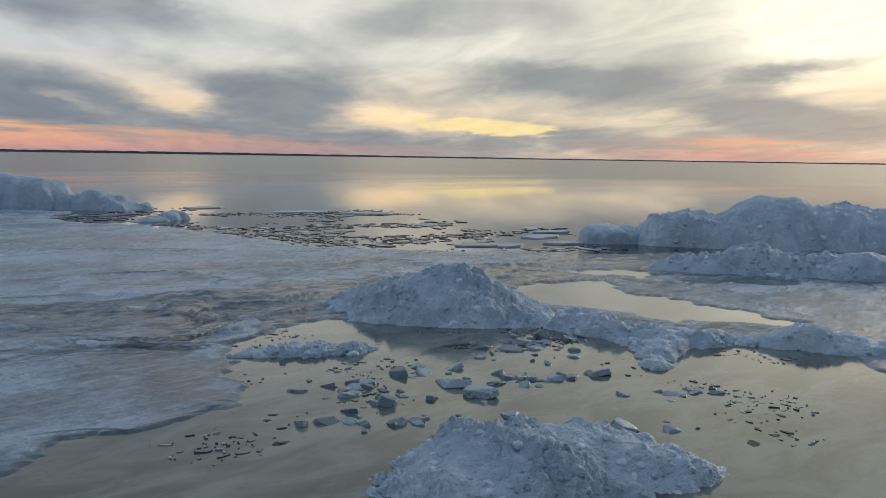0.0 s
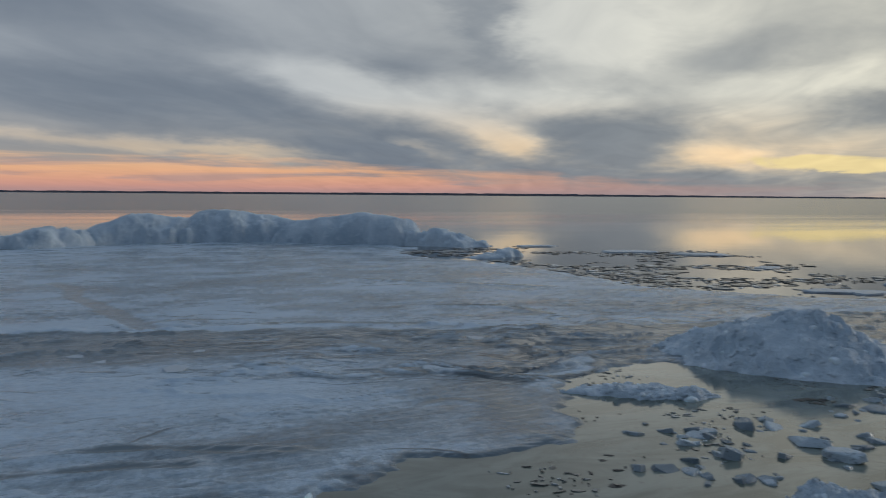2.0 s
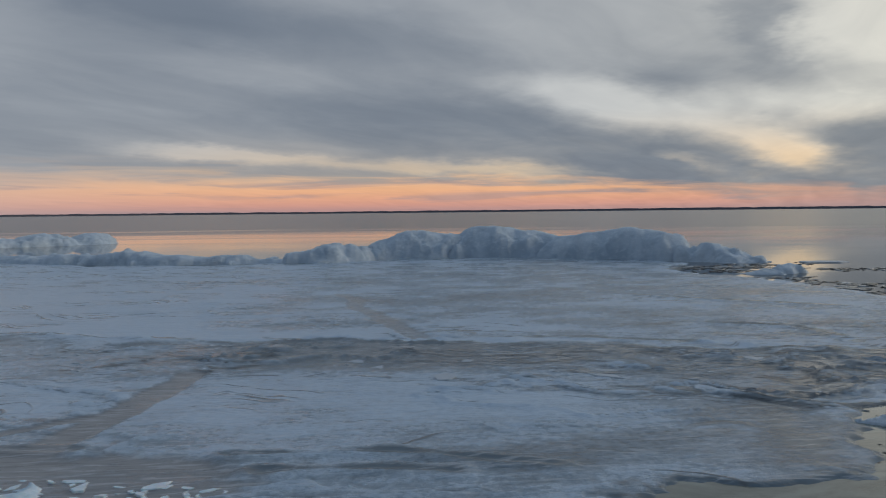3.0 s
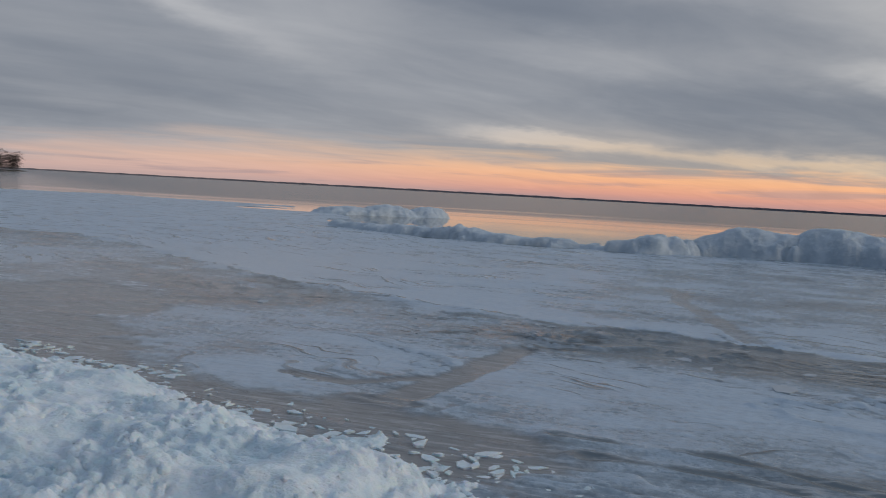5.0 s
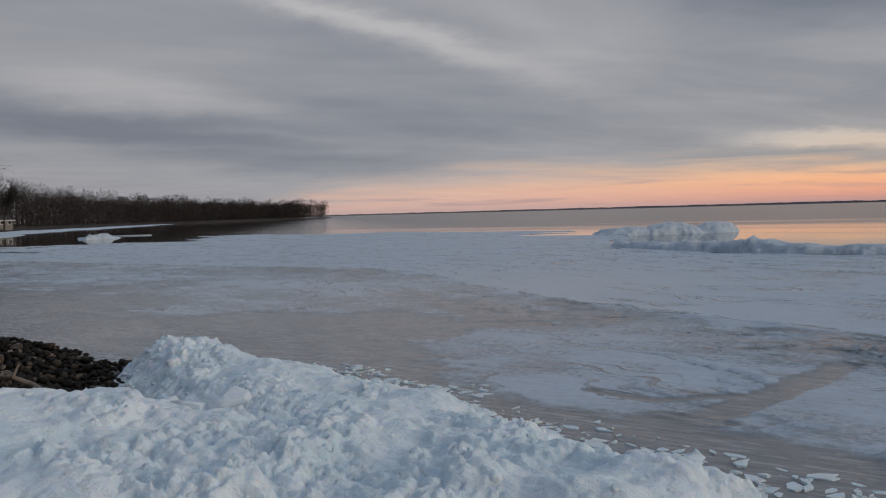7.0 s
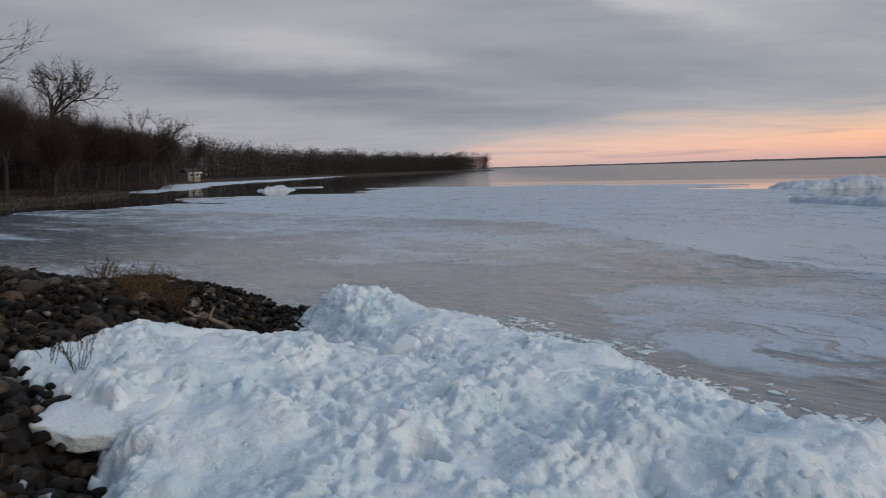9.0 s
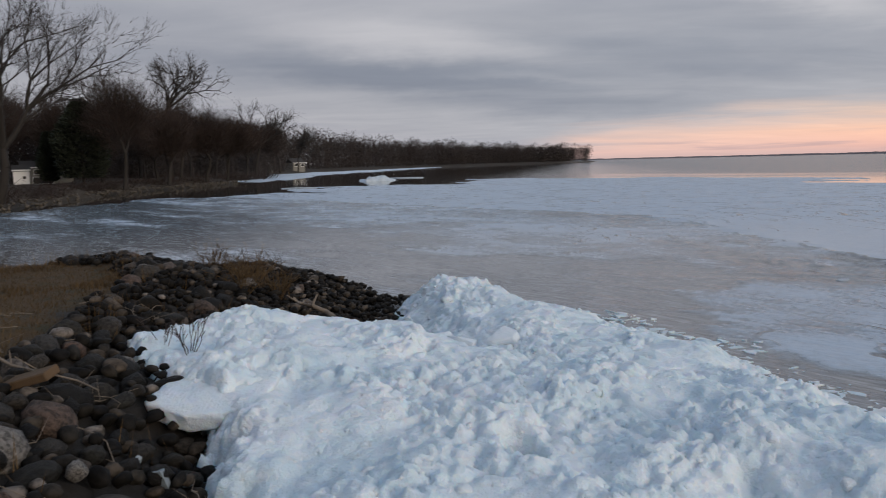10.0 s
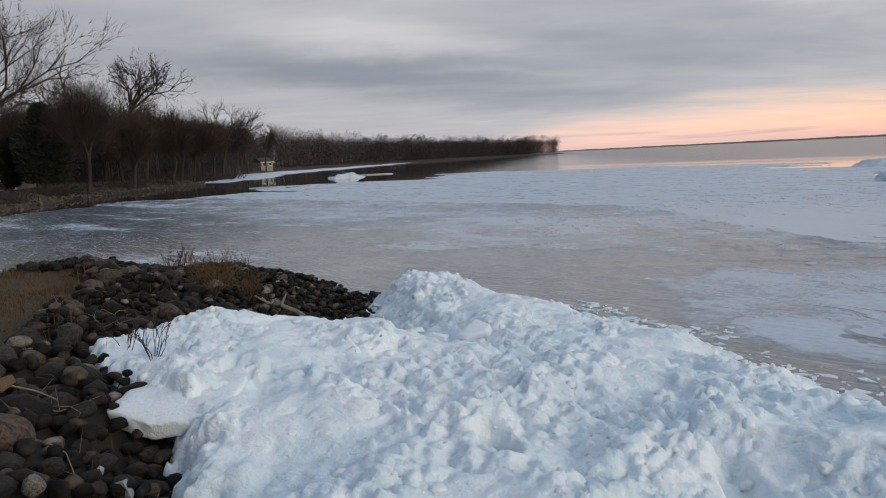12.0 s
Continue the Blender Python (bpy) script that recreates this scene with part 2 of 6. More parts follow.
def lake_ice_look(k, s, p):
    frost, silt, across, rough_belt = value_of(k, "frost"), value_of(k, "silt"), value_of(k, "across"), value_of(k, "belt")
    place = k.node("ShaderNodeSeparateXYZ")
    k.link(p, place.inputs[0])
    grain = k.noise(p, 9.0, 6.0, 0.62)
    streaks = k.noise(k.stretch(p, (0.5, 2.6, 1.0), -18), 1.6, 5.0, 0.6, 0.5)
    patch = k.noise(p, 0.45, 4.0, 0.55)
    f = k.math("ADD", frost, k.math("MULTIPLY", k.math("SUBTRACT", k.math("ADD", k.math("MULTIPLY", grain, 0.5), k.math("MULTIPLY", streaks, 0.5)), 0.5), 1.3))
    f = k.step(k.math("ADD", f, k.math("MULTIPLY", k.math("SUBTRACT", patch, 0.5), 0.4)), 0.10, 0.95)
    # long cracks and pressed edges that run along the shore
    lines = k.noise(k.xyz(k.math("MULTIPLY", place.outputs[0], 0.10), k.math("MULTIPLY", across, 0.9), 3.3), 1.0, 3.0, 0.5, 0.1)
    line = k.math("MULTIPLY", k.step(k.math("ABSOLUTE", k.math("SUBTRACT", lines, 0.5)), 0.018, 0.003), k.step(k.noise(p, 0.30, 3.0), 0.50, 0.60))
    pressed = k.noise(k.xyz(k.math("MULTIPLY", place.outputs[0], 0.75), k.math("MULTIPLY", across, 2.6), 7.7), 1.0, 6.0, 0.60, 0.9)
    dark = k.math("MULTIPLY", k.step(pressed, 0.47, 0.38), rough_belt)
    pale = k.math("MULTIPLY", k.step(pressed, 0.55, 0.66), rough_belt)
    f = k.math("MULTIPLY", f, k.math("SUBTRACT", 1.0, k.math("MULTIPLY", k.math("MAXIMUM", dark, line), 0.9)))
    f = k.math("ADD", f, k.math("MULTIPLY", pale, 0.55), clamp=True)
    wet = k.mix(silt, (0.085, 0.125, 0.155), (0.22, 0.224, 0.228))
    ripples = k.noise(k.stretch(p, (0.7, 4.2, 1.0), 12), 2.4, 5.0, 0.62, 0.7)
    wet = k.mix(k.math("MULTIPLY", k.step(ripples, 0.53, 0.62), 0.5), wet, (0.095, 0.102, 0.106))
    wet = k.mix(k.math("MULTIPLY", k.step(ripples, 0.47, 0.38), 0.55), wet, (0.40, 0.43, 0.46))
    wet = k.mix(k.math("MULTIPLY", k.math("MAXIMUM", dark, line), 0.6), wet, (0.06, 0.068, 0.072))
    white = k.mix(silt, k.mix(grain, (0.29, 0.385, 0.48), (0.52, 0.64, 0.76)), k.mix(grain, (0.37, 0.43, 0.49), (0.61, 0.675, 0.745)))
    k.link(k.mix(f, wet, white), s["Base Color"])
    k.link(k.math("MULTIPLY_ADD", f, 0.18, 0.15), s["Roughness"])
    s["Specular IOR Level"].default_value = 0.5
    s["IOR"].default_value = 1.31
    h = k.math("ADD", k.math("MULTIPLY", grain, 0.5), streaks)
    h = k.math("MULTIPLY", h, k.math("MULTIPLY_ADD", f, 0.75, 0.12))
    h = k.math("ADD", h, k.math("MULTIPLY", k.math("SUBTRACT", pale, dark), 0.7))
    bump(k, s, h, 0.8, 0.05)


def snow_ice_look(k, s, p):
    lump = k.noise(p, 6.0, 5.0, 0.6)
    grit = k.noise(p, 38.0, 4.0, 0.6)
    blue = k.noise(p, 1.1, 4.0, 0.6, 0.6)
    c = k.mix(k.step(blue, 0.36, 0.66), (0.58, 0.71, 0.79), (0.74, 0.83, 0.89))
    c = k.mix(k.math("MULTIPLY", k.step(lump, 0.50, 0.72), 0.5), c, (0.82, 0.87, 0.90))
    k.link(c, s["Base Color"])
    k.link(k.math("MULTIPLY_ADD", grit, 0.3, 0.34), s["Roughness"])
    s["IOR"].default_value = 1.31
    s["Subsurface Weight"].default_value = 0.5
    s["Subsurface Radius"].default_value = (0.03, 0.045, 0.055)
    s["Subsurface Scale"].default_value = 0.6
    bump(k, s, k.math("ADD", k.math("MULTIPLY", lump, 0.8), k.math("MULTIPLY", grit, 0.30)), 0.9, 0.05)


def weathered_ice_look(k, s, p):
    lump = k.noise(p, 5.0, 5.0, 0.62)
    grit = k.noise(p, 30.0, 4.0, 0.62)
    broad = k.noise(p, 0.9, 4.0, 0.6, 0.5)
    c = k.mix(k.step(broad, 0.36, 0.66), (0.43, 0.53, 0.62), (0.58, 0.67, 0.75))
    c = k.mix(k.math("MULTIPLY", k.step(lump, 0.50, 0.70), 0.7), c, (0.70, 0.77, 0.83))
    c = k.mix(k.math("MULTIPLY", k.step(grit, 0.54, 0.70), 0.35), c, (0.30, 0.38, 0.45))
    k.link(c, s["Base Color"])
    k.link(k.math("MULTIPLY_ADD", grit, 0.3, 0.34), s["Roughness"])
    s["IOR"].default_value = 1.31
    bump(k, s, k.math("ADD", lump, k.math("MULTIPLY", grit, 0.4)), 1.0, 0.08)


def block_ice_look(k, s, p):
    a = k.noise(p, 2.2, 4.0, 0.6)
    b = k.noise(p, 20.0, 4.0, 0.6)
    k.link(k.mix(a, (0.62, 0.72, 0.79), (0.78, 0.85, 0.90)), s["Base Color"])
    s["Roughness"].default_value = 0.4
    s["Subsurface Weight"].default_value = 0.2
    s["Subsurface Radius"].default_value = (0.03, 0.045, 0.055)
    s["IOR"].default_value = 1.31
    bump(k, s, k.math("ADD", a, k.math("MULTIPLY", b, 0.3)), 0.5, 0.06)


def clear_ice_look(k, s, p):
    grain = k.noise(p, 14.0, 5.0, 0.6)
    c = k.mix(chance(k), (0.14, 0.18, 0.21), (0.46, 0.54, 0.60))
    k.link(k.mix(k.step(grain, 0.52, 0.70), c, (0.14, 0.17, 0.19)), s["Base Color"])
    s["Roughness"].default_value = 0.24
    s["IOR"].default_value = 1.31
    s["Subsurface Weight"].default_value = 0.1
    s["Subsurface Radius"].default_value = (0.03, 0.05, 0.06)
    bump(k, s, grain, 0.6, 0.015)


def brash_look(k, s, p):
    r = k.node("ShaderNodeNewGeometry").outputs["Random Per Island"]
    c = k.ramp(r, [(0.0, (0.035, 0.035, 0.030)), (0.55, (0.12, 0.13, 0.13)), (0.85, (0.28, 0.32, 0.35)), (1.0, (0.48, 0.53, 0.58))])
    k.link(c, s["Base Color"])
    s["Roughness"].default_value = 0.28


def stone_look(k, s, p):
    r = chance(k)
    tone = k.ramp(r, [(0.0, (0.006, 0.0055, 0.005)), (0.35, (0.012, 0.011, 0.009)), (0.55, (0.022, 0.022, 0.019)), (0.70, (0.034, 0.030, 0.025)), (0.80, (0.060, 0.052, 0.042)),
                      (0.88, (0.10, 0.066, 0.050)), (0.95, (0.12, 0.110, 0.098)), (1.0, (0.26, 0.245, 0.22))])
    mottled = k.noise(p, 9.0, 6.0, 0.65)
    speck = k.noise(p, 60.0, 3.0, 0.6)
    c = k.mix(k.step(mottled, 0.36, 0.62), k.mix(1.0, tone, (0.32, 0.32, 0.32), "MULTIPLY"), k.mix(1.0, tone, (1.3, 1.3, 1.34), "MULTIPLY"))
    c = k.mix(k.math("MULTIPLY", k.step(speck, 0.55, 0.75), 0.15), c, (0.16, 0.145, 0.12))
    s["Specular IOR Level"].default_value = 0.22
    k.link(c, s["Base Color"])
    k.link(k.math("MULTIPLY_ADD", mottled, 0.35, 0.45), s["Roughness"])
    bump(k, s, k.math("ADD", mottled, k.math("MULTIPLY", speck, 0.3)), 0.9, 0.025)


def joined_stone_look(k, s, p):
    r = k.node("ShaderNodeNewGeometry").outputs["Random Per Island"]
    tone = k.ramp(r, [(0.0, (0.005, 0.0045, 0.004)), (0.5, (0.010, 0.009, 0.0075)), (0.78, (0.024, 0.021, 0.017)), (0.92, (0.060, 0.048, 0.036)), (1.0, (0.17, 0.15, 0.13))])
    mottled = k.noise(p, 11.0, 6.0, 0.65)
    k.link(k.mix(k.step(mottled, 0.36, 0.62), k.mix(1.0, tone, (0.4, 0.4, 0.4), "MULTIPLY"), k.mix(1.0, tone, (1.5, 1.5, 1.55), "MULTIPLY")), s["Base Color"])
    s["Roughness"].default_value = 0.7
    s["Specular IOR Level"].default_value = 0.14
    bump(k, s, mottled, 0.7, 0.02)


def soil_look(k, s, p):
    lawn = value_of(k, "lawn")
    a, b = k.noise(p, 2.2, 5.0, 0.6), k.noise(p, 26.0, 5.0, 0.7)
    earth = k.mix(b, (0.007, 0.0055, 0.0045), (0.022, 0.018, 0.014))
    grass = k.mix(b, (0.034, 0.018, 0.004), (0.090, 0.050, 0.011))
    grass = k.mix(k.step(a, 0.45, 0.65), grass, k.mix(b, (0.018, 0.016, 0.005), (0.046, 0.038, 0.013)))
    k.link(k.mix(lawn, earth, grass), s["Base Color"])
    s["Roughness"].default_value = 0.9
    bump(k, s, b, 0.8, 0.03)


def far_land_look(k, s, p):
    a, b = k.noise(p, 0.12, 5.0, 0.6), k.noise(p, 1.3, 5.0, 0.7)
    c = k.mix(k.step(a, 0.42, 0.6), (0.034, 0.024, 0.013), (0.020, 0.015, 0.010))
    k.link(k.mix(k.step(b, 0.55, 0.75), c, (0.055, 0.045, 0.034)), s["Base Color"])
    s["Roughness"].default_value = 0.9
    bump(k, s, b, 0.6, 0.2)


def bark_look(dark, pale):
    def build(k, s, p):
        a = k.noise(k.stretch(p, (3.0, 3.0, 0.6)), 2.5, 5.0, 0.6)
        k.link(k.mix(a, dark, pale), s["Base Color"])
        s["Roughness"].default_value = 0.85
        bump(k, s, a, 0.6, 0.03)
    return build


def straw_look(k, s, p):
    r = k.node("ShaderNodeNewGeometry").outputs["Random Per Island"]
    k.link(k.ramp(r, [(0.0, (0.030, 0.016, 0.004)), (0.6, (0.072, 0.039, 0.009)), (1.0, (0.13, 0.078, 0.025))]), s["Base Color"])
    s["Roughness"].default_value = 0.8


def needles_look(k, s, p):
    r = k.node("ShaderNodeNewGeometry").outputs["Random Per Island"]
    k.link(k.mix(r, (0.010, 0.016, 0.010), (0.030, 0.040, 0.024)), s["Base Color"])
    s["Roughness"].default_value = 0.8


def plain_look(colour, rough=0.6, vary=0.25, scale=6.0):
    def build(k, s, p):
        a = k.noise(p, scale, 5.0, 0.6)
        k.link(k.mix(a, tuple(v * (1 - vary) for v in colour), tuple(v * (1 + vary) for v in colour)), s["Base Color"])
        k.link(k.math("MULTIPLY_ADD", a, 0.2, rough - 0.1), s["Roughness"])
        bump(k, s, a, 0.25, 0.01)
    return build


WATER = material("lake_water", water_look)
LAKE_ICE = material("lake_ice", lake_ice_look)
SNOW_ICE = material("snowy_ice", snow_ice_look)
WEATHERED = material("weathered_ice", weathered_ice_look)
BLOCK_ICE = material("loose_ice_block", block_ice_look)
CLEAR_ICE = material("clear_ice", clear_ice_look)
STONE = material("field_stone", stone_look)
STONES = material("small_field_stones", joined_stone_look)
SOIL = material("soil_and_grass", soil_look)
FAR_LAND = material("far_shore_soil", far_land_look)
BRASH = material("wet_brash_ice", brash_look)
BARK = material("grey_bark", bark_look((0.010, 0.008, 0.007), (0.030, 0.025, 0.021)))
TWIG = material("brown_twigs", bark_look((0.017, 0.010, 0.008), (0.040, 0.025, 0.019)))
TWIG_GREY = material("grey_twigs", bark_look((0.016, 0.013, 0.012), (0.042, 0.035, 0.031)))
FAR_WOOD = material("far_woods", bark_look((0.022, 0.016, 0.014), (0.045, 0.034, 0.029)))
STRAW = material("dry_grass", straw_look)
PALE_STONES = material("pale_shore_stones", plain_look((0.085, 0.073, 0.058), 0.7, 0.7, 1.2))
NEEDLES = material("dark_needles", needles_look)
DRIFTWOOD = material("driftwood", bark_look((0.10, 0.08, 0.06), (0.24, 0.20, 0.16)))
RUST_WOOD = material("weathered_board", bark_look((0.06, 0.036, 0.018), (0.14, 0.085, 0.042)))
SIDING = material("pale_siding", plain_look((0.17, 0.165, 0.145)))
ROOFING = material("grey_roofing", plain_look((0.03, 0.028, 0.027), 0.9))
DARK_GLASS = material("dark_window", plain_look((0.02, 0.022, 0.025), 0.15, 0.1))
WHITE_PAINT = material("white_paint", plain_look((0.78, 0.78, 0.76), 0.5, 0.05))
BROWN_PAINT = material("brown_siding", plain_look((0.022, 0.017, 0.013)))
# distance haze over the dark shore is put into this pale colour
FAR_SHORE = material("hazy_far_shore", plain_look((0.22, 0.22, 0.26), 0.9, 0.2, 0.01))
GREEN_HULL = material("green_hull", plain_look((0.045, 0.07, 0.052)))
DARK_STAKE = material("dark_stake", plain_look((0.02, 0.02, 0.02)))

# ---------------------------------------------------------------- mesh helpers


def mesh_of(name, verts, faces, smooth=True):
    """A mesh from numpy arrays of corners and equal-sided faces."""
    verts, faces = np.asarray(verts, dtype=np.float32), np.asarray(faces, dtype=np.int32)
    me = bpy.data.meshes.new(name)
    me.vertices.add(len(verts))
    me.vertices.foreach_set("co", verts.ravel())
    sides = faces.shape[1]
    me.loops.add(faces.size)
    me.loops.foreach_set("vertex_index", faces.ravel())
    me.polygons.add(len(faces))
    me.polygons.foreach_set("loop_start", np.arange(0, faces.size, sides, dtype=np.int32))
    me.polygons.foreach_set("loop_total", np.full(len(faces), sides, dtype=np.int32))
    me.polygons.foreach_set("use_smooth", np.full(len(faces), smooth))
    me.update(calc_edges=True)
    me.validate()
    return me


def thing(name, me, mat, label="", category="", group="", kind="", parent=None):
    if me is not None and mat is not None and not me.materials:
        me.materials.append(mat)
    ob = new(name, me)
    if parent is not None:
        ob.parent = parent
    return tagged(ob, label, category, group, kind)


def part(name, bm, mat, parent, label=""):
    me = bpy.data.meshes.new(name)
    bm.to_mesh(me)
    bm.free()
    return thing(name, me, mat, label, parent=parent)


def scalar(me, name, values):
    me.attributes.new(name, "FLOAT", "POINT").data.foreach_set("value", np.asarray(values, dtype=np.float32))


def hashed(ix, iy, seed):
    h = (ix.astype(np.int64) * 374761393 + iy.astype(np.int64) * 668265263 + seed * 974634777) & 0xFFFFFFFF
    h = ((h ^ (h >> 13)) * 1274126177) & 0xFFFFFFFF
    h = ((h ^ (h >> 16)) * 2246822519) & 0xFFFFFFFF
    return ((h ^ (h >> 15)) & 0xFFFFFF) / float(0x1000000)


def value_noise(x, y, seed=0):
    ix, iy = np.floor(x), np.floor(y)
    fx, fy = x - ix, y - iy
    fx, fy = fx * fx * fx * (fx * (fx * 6 - 15) + 10), fy * fy * fy * (fy * (fy * 6 - 15) + 10)
    a, b = hashed(ix, iy, seed), hashed(ix + 1, iy, seed)
    c, d = hashed(ix, iy + 1, seed), hashed(ix + 1, iy + 1, seed)
    return (a + (b - a) * fx) * (1 - fy) + (c + (d - c) * fx) * fy - 0.5


def fbm(x, y, seed=0, octaves=5, gain=0.5):
    total, size = 0.0, 1.0
    for i in range(octaves):
        total = total + size * value_noise(x, y, seed + i)
        x, y, size = x * 2.03 + 7.1, y * 2.03 - 3.7, size * gain
    return total


def rubble(x, y, seed, tilt=0.9, jump=0.5):
    """Broken blocks: each cell a tilted plane of its own height; also the distance to the cell's middle and its edge."""
    ix, iy = np.floor(x), np.floor(y)
    best, second, height = np.full(x.shape, 9.0), np.full(x.shape, 9.0), np.zeros(x.shape)
    for ox in (-1, 0, 1):
        for oy in (-1, 0, 1):
            cx, cy = ix + ox, iy + oy
            jx, jy = cx + hashed(cx, cy, seed), cy + hashed(cx, cy, seed + 1)
            d = np.hypot(x - jx, y - jy)
            near = d < best
            second = np.where(near, best, np.minimum(second, d))
            plane = (hashed(cx, cy, seed + 2) - 0.5) * jump + ((x - jx) * (hashed(cx, cy, seed + 3) - 0.5) + (y - jy) * (hashed(cx, cy, seed + 4) - 0.5)) * tilt
            height = np.where(near, plane, height)
            best = np.where(near, d, best)
    return height, best, second - best


def smooth01(v, low, high):
    t = np.clip((v - low) / (high - low), 0, 1)
    return t * t * (3 - 2 * t)


def inside(x, y, outline):
    """Signed distance to a closed outline, positive inside."""
    pts = np.array(outline, dtype=float)
    d, odd = np.full(x.shape, 1e9), np.zeros(x.shape, dtype=bool)
    for (ax, ay), (bx, by) in zip(pts, np.roll(pts, -1, axis=0)):
        ex, ey = bx - ax, by - ay
        t = np.clip(((x - ax) * ex + (y - ay) * ey) / (ex * ex + ey * ey), 0, 1)
        d = np.minimum(d, np.hypot(x - ax - t * ex, y - ay - t * ey))
        cross = (ay > y) != (by > y)
        if abs(ey) > 1e-9:
            odd ^= cross & (x < ax + (y - ay) * ex / ey)
    return np.where(odd, d, -d)


def near_line(x, y, line):
    """Distance to an open line."""
    d = np.full(x.shape, 1e9)
    for (ax, ay), (bx, by) in zip(line, line[1:]):
        ex, ey = bx - ax, by - ay
        t = np.clip(((x - ax) * ex + (y - ay) * ey) / (ex * ex + ey * ey), 0, 1)
        d = np.minimum(d, np.hypot(x - ax - t * ex, y - ay - t * ey))
    return d


def grid_faces(rows, cols):
    i = np.arange(rows * cols).reshape(rows, cols)
    return np.stack([i[:-1, :-1], i[:-1, 1:], i[1:, 1:], i[1:, :-1]], axis=-1).reshape(-1, 4)


def kept(verts, faces, mask):
    """Only the faces with a corner in the mask."""
    faces = faces[mask[faces].any(axis=1)]
    used, back = np.unique(faces, return_inverse=True)
    return verts[used], back.reshape(faces.shape), used


# ---------------------------------------------------------------- the large structure
# the near bank: outline of the water's edge, the land lies to the south of it
SHORE = [(-15, -8), (-16.4, 0), (-16.8, 3), (-18.4, 6.5), (-17.8, 8.8), (-16.2, 9.8), (-13.0, 9.3), (-10.3, 7.5), (-7.5, 4.6), (-5, 3.2), (-3, 2.6), (1, 2.3), (4.2, 0.9), (6.6, -1.2), (9, -4), (14, -12), (20, -40), (-20, -40)]
LAWN = [(-15.0, 0.5), (-14.6, 2.9), (-12.6, 3.4), (-10.7, 3.3), (-8.9, 2.2), (-7.5, 1.6), (-6.6, 0.7), (-6.0, -1), (-5, -10), (-15, -10)]


def land_height(x, y):
    s = inside(x, y, SHORE)
    rough = fbm(x * 0.8, y * 0.8, 21, 4)
    low = 1 - 0.34 * smooth01(y, 3.4, 6.5) * smooth01(x, -7.0, -10.0)
    return -0.35 + 1.52 * low * smooth01(s + rough * 0.4, -1.0, 3.3) + 0.06 * rough + 0.05 * fbm(x * 4, y * 4, 22, 3) * smooth01(s, 4, 2), s


def build_near_land():
    xs, ys = np.arange(-21, 12, 0.12), np.arange(-22, 12, 0.12)
    x, y = np.meshgrid(xs, ys)
    z, s = land_height(x, y)
    verts = np.stack([x, y, z], -1).reshape(-1, 3)
    v, f, used = kept(verts, grid_faces(len(ys), len(xs)), (z > -0.3).ravel())
    me = mesh_of("bank_ground", v, f)
    scalar(me, "lawn", (smooth01(inside(x, y, LAWN) + 0.6 * fbm(x * 1.5, y * 1.5, 30, 4), -0.25, 0.25)).ravel()[used])
    thing("ground", me, SOIL, "brown winter lawn and dark earth behind the stone bank", "ground", kind="structure")


build_near_land()


def build_water():
    r = 4600.0
    a = np.linspace(0, 2 * np.pi, 65)[:-1]
    rings = [0.0, 60.0, 400.0, 1500.0, r]
    verts = [(0, 0, 0)] + [(q * math.sin(t), q * math.cos(t), 0) for q in rings[1:] for t in a]
    bm = bmesh.new()
    vs = [bm.verts.new(v) for v in verts]
    n = len(a)
    for k in range(n):
        bm.faces.new((vs[0], vs[1 + (k + 1) % n], vs[1 + k]))
        for j in range(len(rings) - 2):
            o = 1 + j * n
            bm.faces.new((vs[o + k], vs[o + (k + 1) % n], vs[o + n + (k + 1) % n], vs[o + n + k]))
    me = bpy.data.meshes.new("water")
    bmesh.ops.recalc_face_normals(bm, faces=bm.faces)
    bm.to_mesh(me)
    bm.free()
    if me.polygons[0].normal.z < 0:
        me.flip_normals()
    thing("water", me, WATER, "calm open lake water mirroring the sunset sky", "lake", kind="structure")


build_water()

# lake ice: outline of the frozen part, the pools in it, and the thin wet leads
ICE = [(-26, -6), (-42, 2), (-54, 6), (-64, 13), (-66, 19), (-73, 29), (-73, 37), (-80, 50), (-86, 66), (-92, 84), (-70, 92), (-48, 84), (-30, 66), (-24, 56), (-14, 45), (-5, 44), (8, 48),
       (14, 44), (17, 39.5), (14.5, 36), (14.8, 32), (16.2, 28), (16.4, 22), (17.0, 18.4), (20, 16.2), (21.8, 13.2), (24, 11.5), (27, 9), (30, 4), (34, -2), (30, -14), (4, -14)]
POND = [(2.2, 6.6), (3.4, 7.6), (4.4, 7.4), (5.4, 7.6), (5.9, 8.1), (6.2, 9.2), (6.9, 10.4), (8.2, 11.0), (9.4, 11.1), (10.8, 9.6), (12.2, 7.2), (12.0, 5.6), (13.4, 4.6), (13.2, 3.2), (12.0, 2.4),
        (13.5, -1), (10, -4), (6, -1), (4, 2)]
POOLS = [[(13.7, 10.5), (15.0, 10.8), (16.4, 10.1), (15.6, 8.3), (15.6, 6.2), (15.4, 4.6), (14.4, 5.0), (13.6, 6.6), (13.5, 8.8)],
         [(17.7, 11.3), (19.0, 10.9), (19.4, 9.3), (18.4, 9.6)], [(18.6, 8.6), (19.6, 8.3), (20.6, 6.8), (19.6, 6.9)]]
LEAD = [(-30, 10.5), (-24.3, 13.7), (-18.3, 14.9), (-13.5, 16.9), (-10.0, 16.0), (-9.6, 13.4), (-8.2, 11.8), (-6.6, 10.6), (-5.0, 9.3), (-3.4, 9.3), (-1.4, 8.9), (-0.6, 8.2), (-2.4, 7.0), (-8, 7), (-14, 7.6), (-19, 4), (-24, 3)]
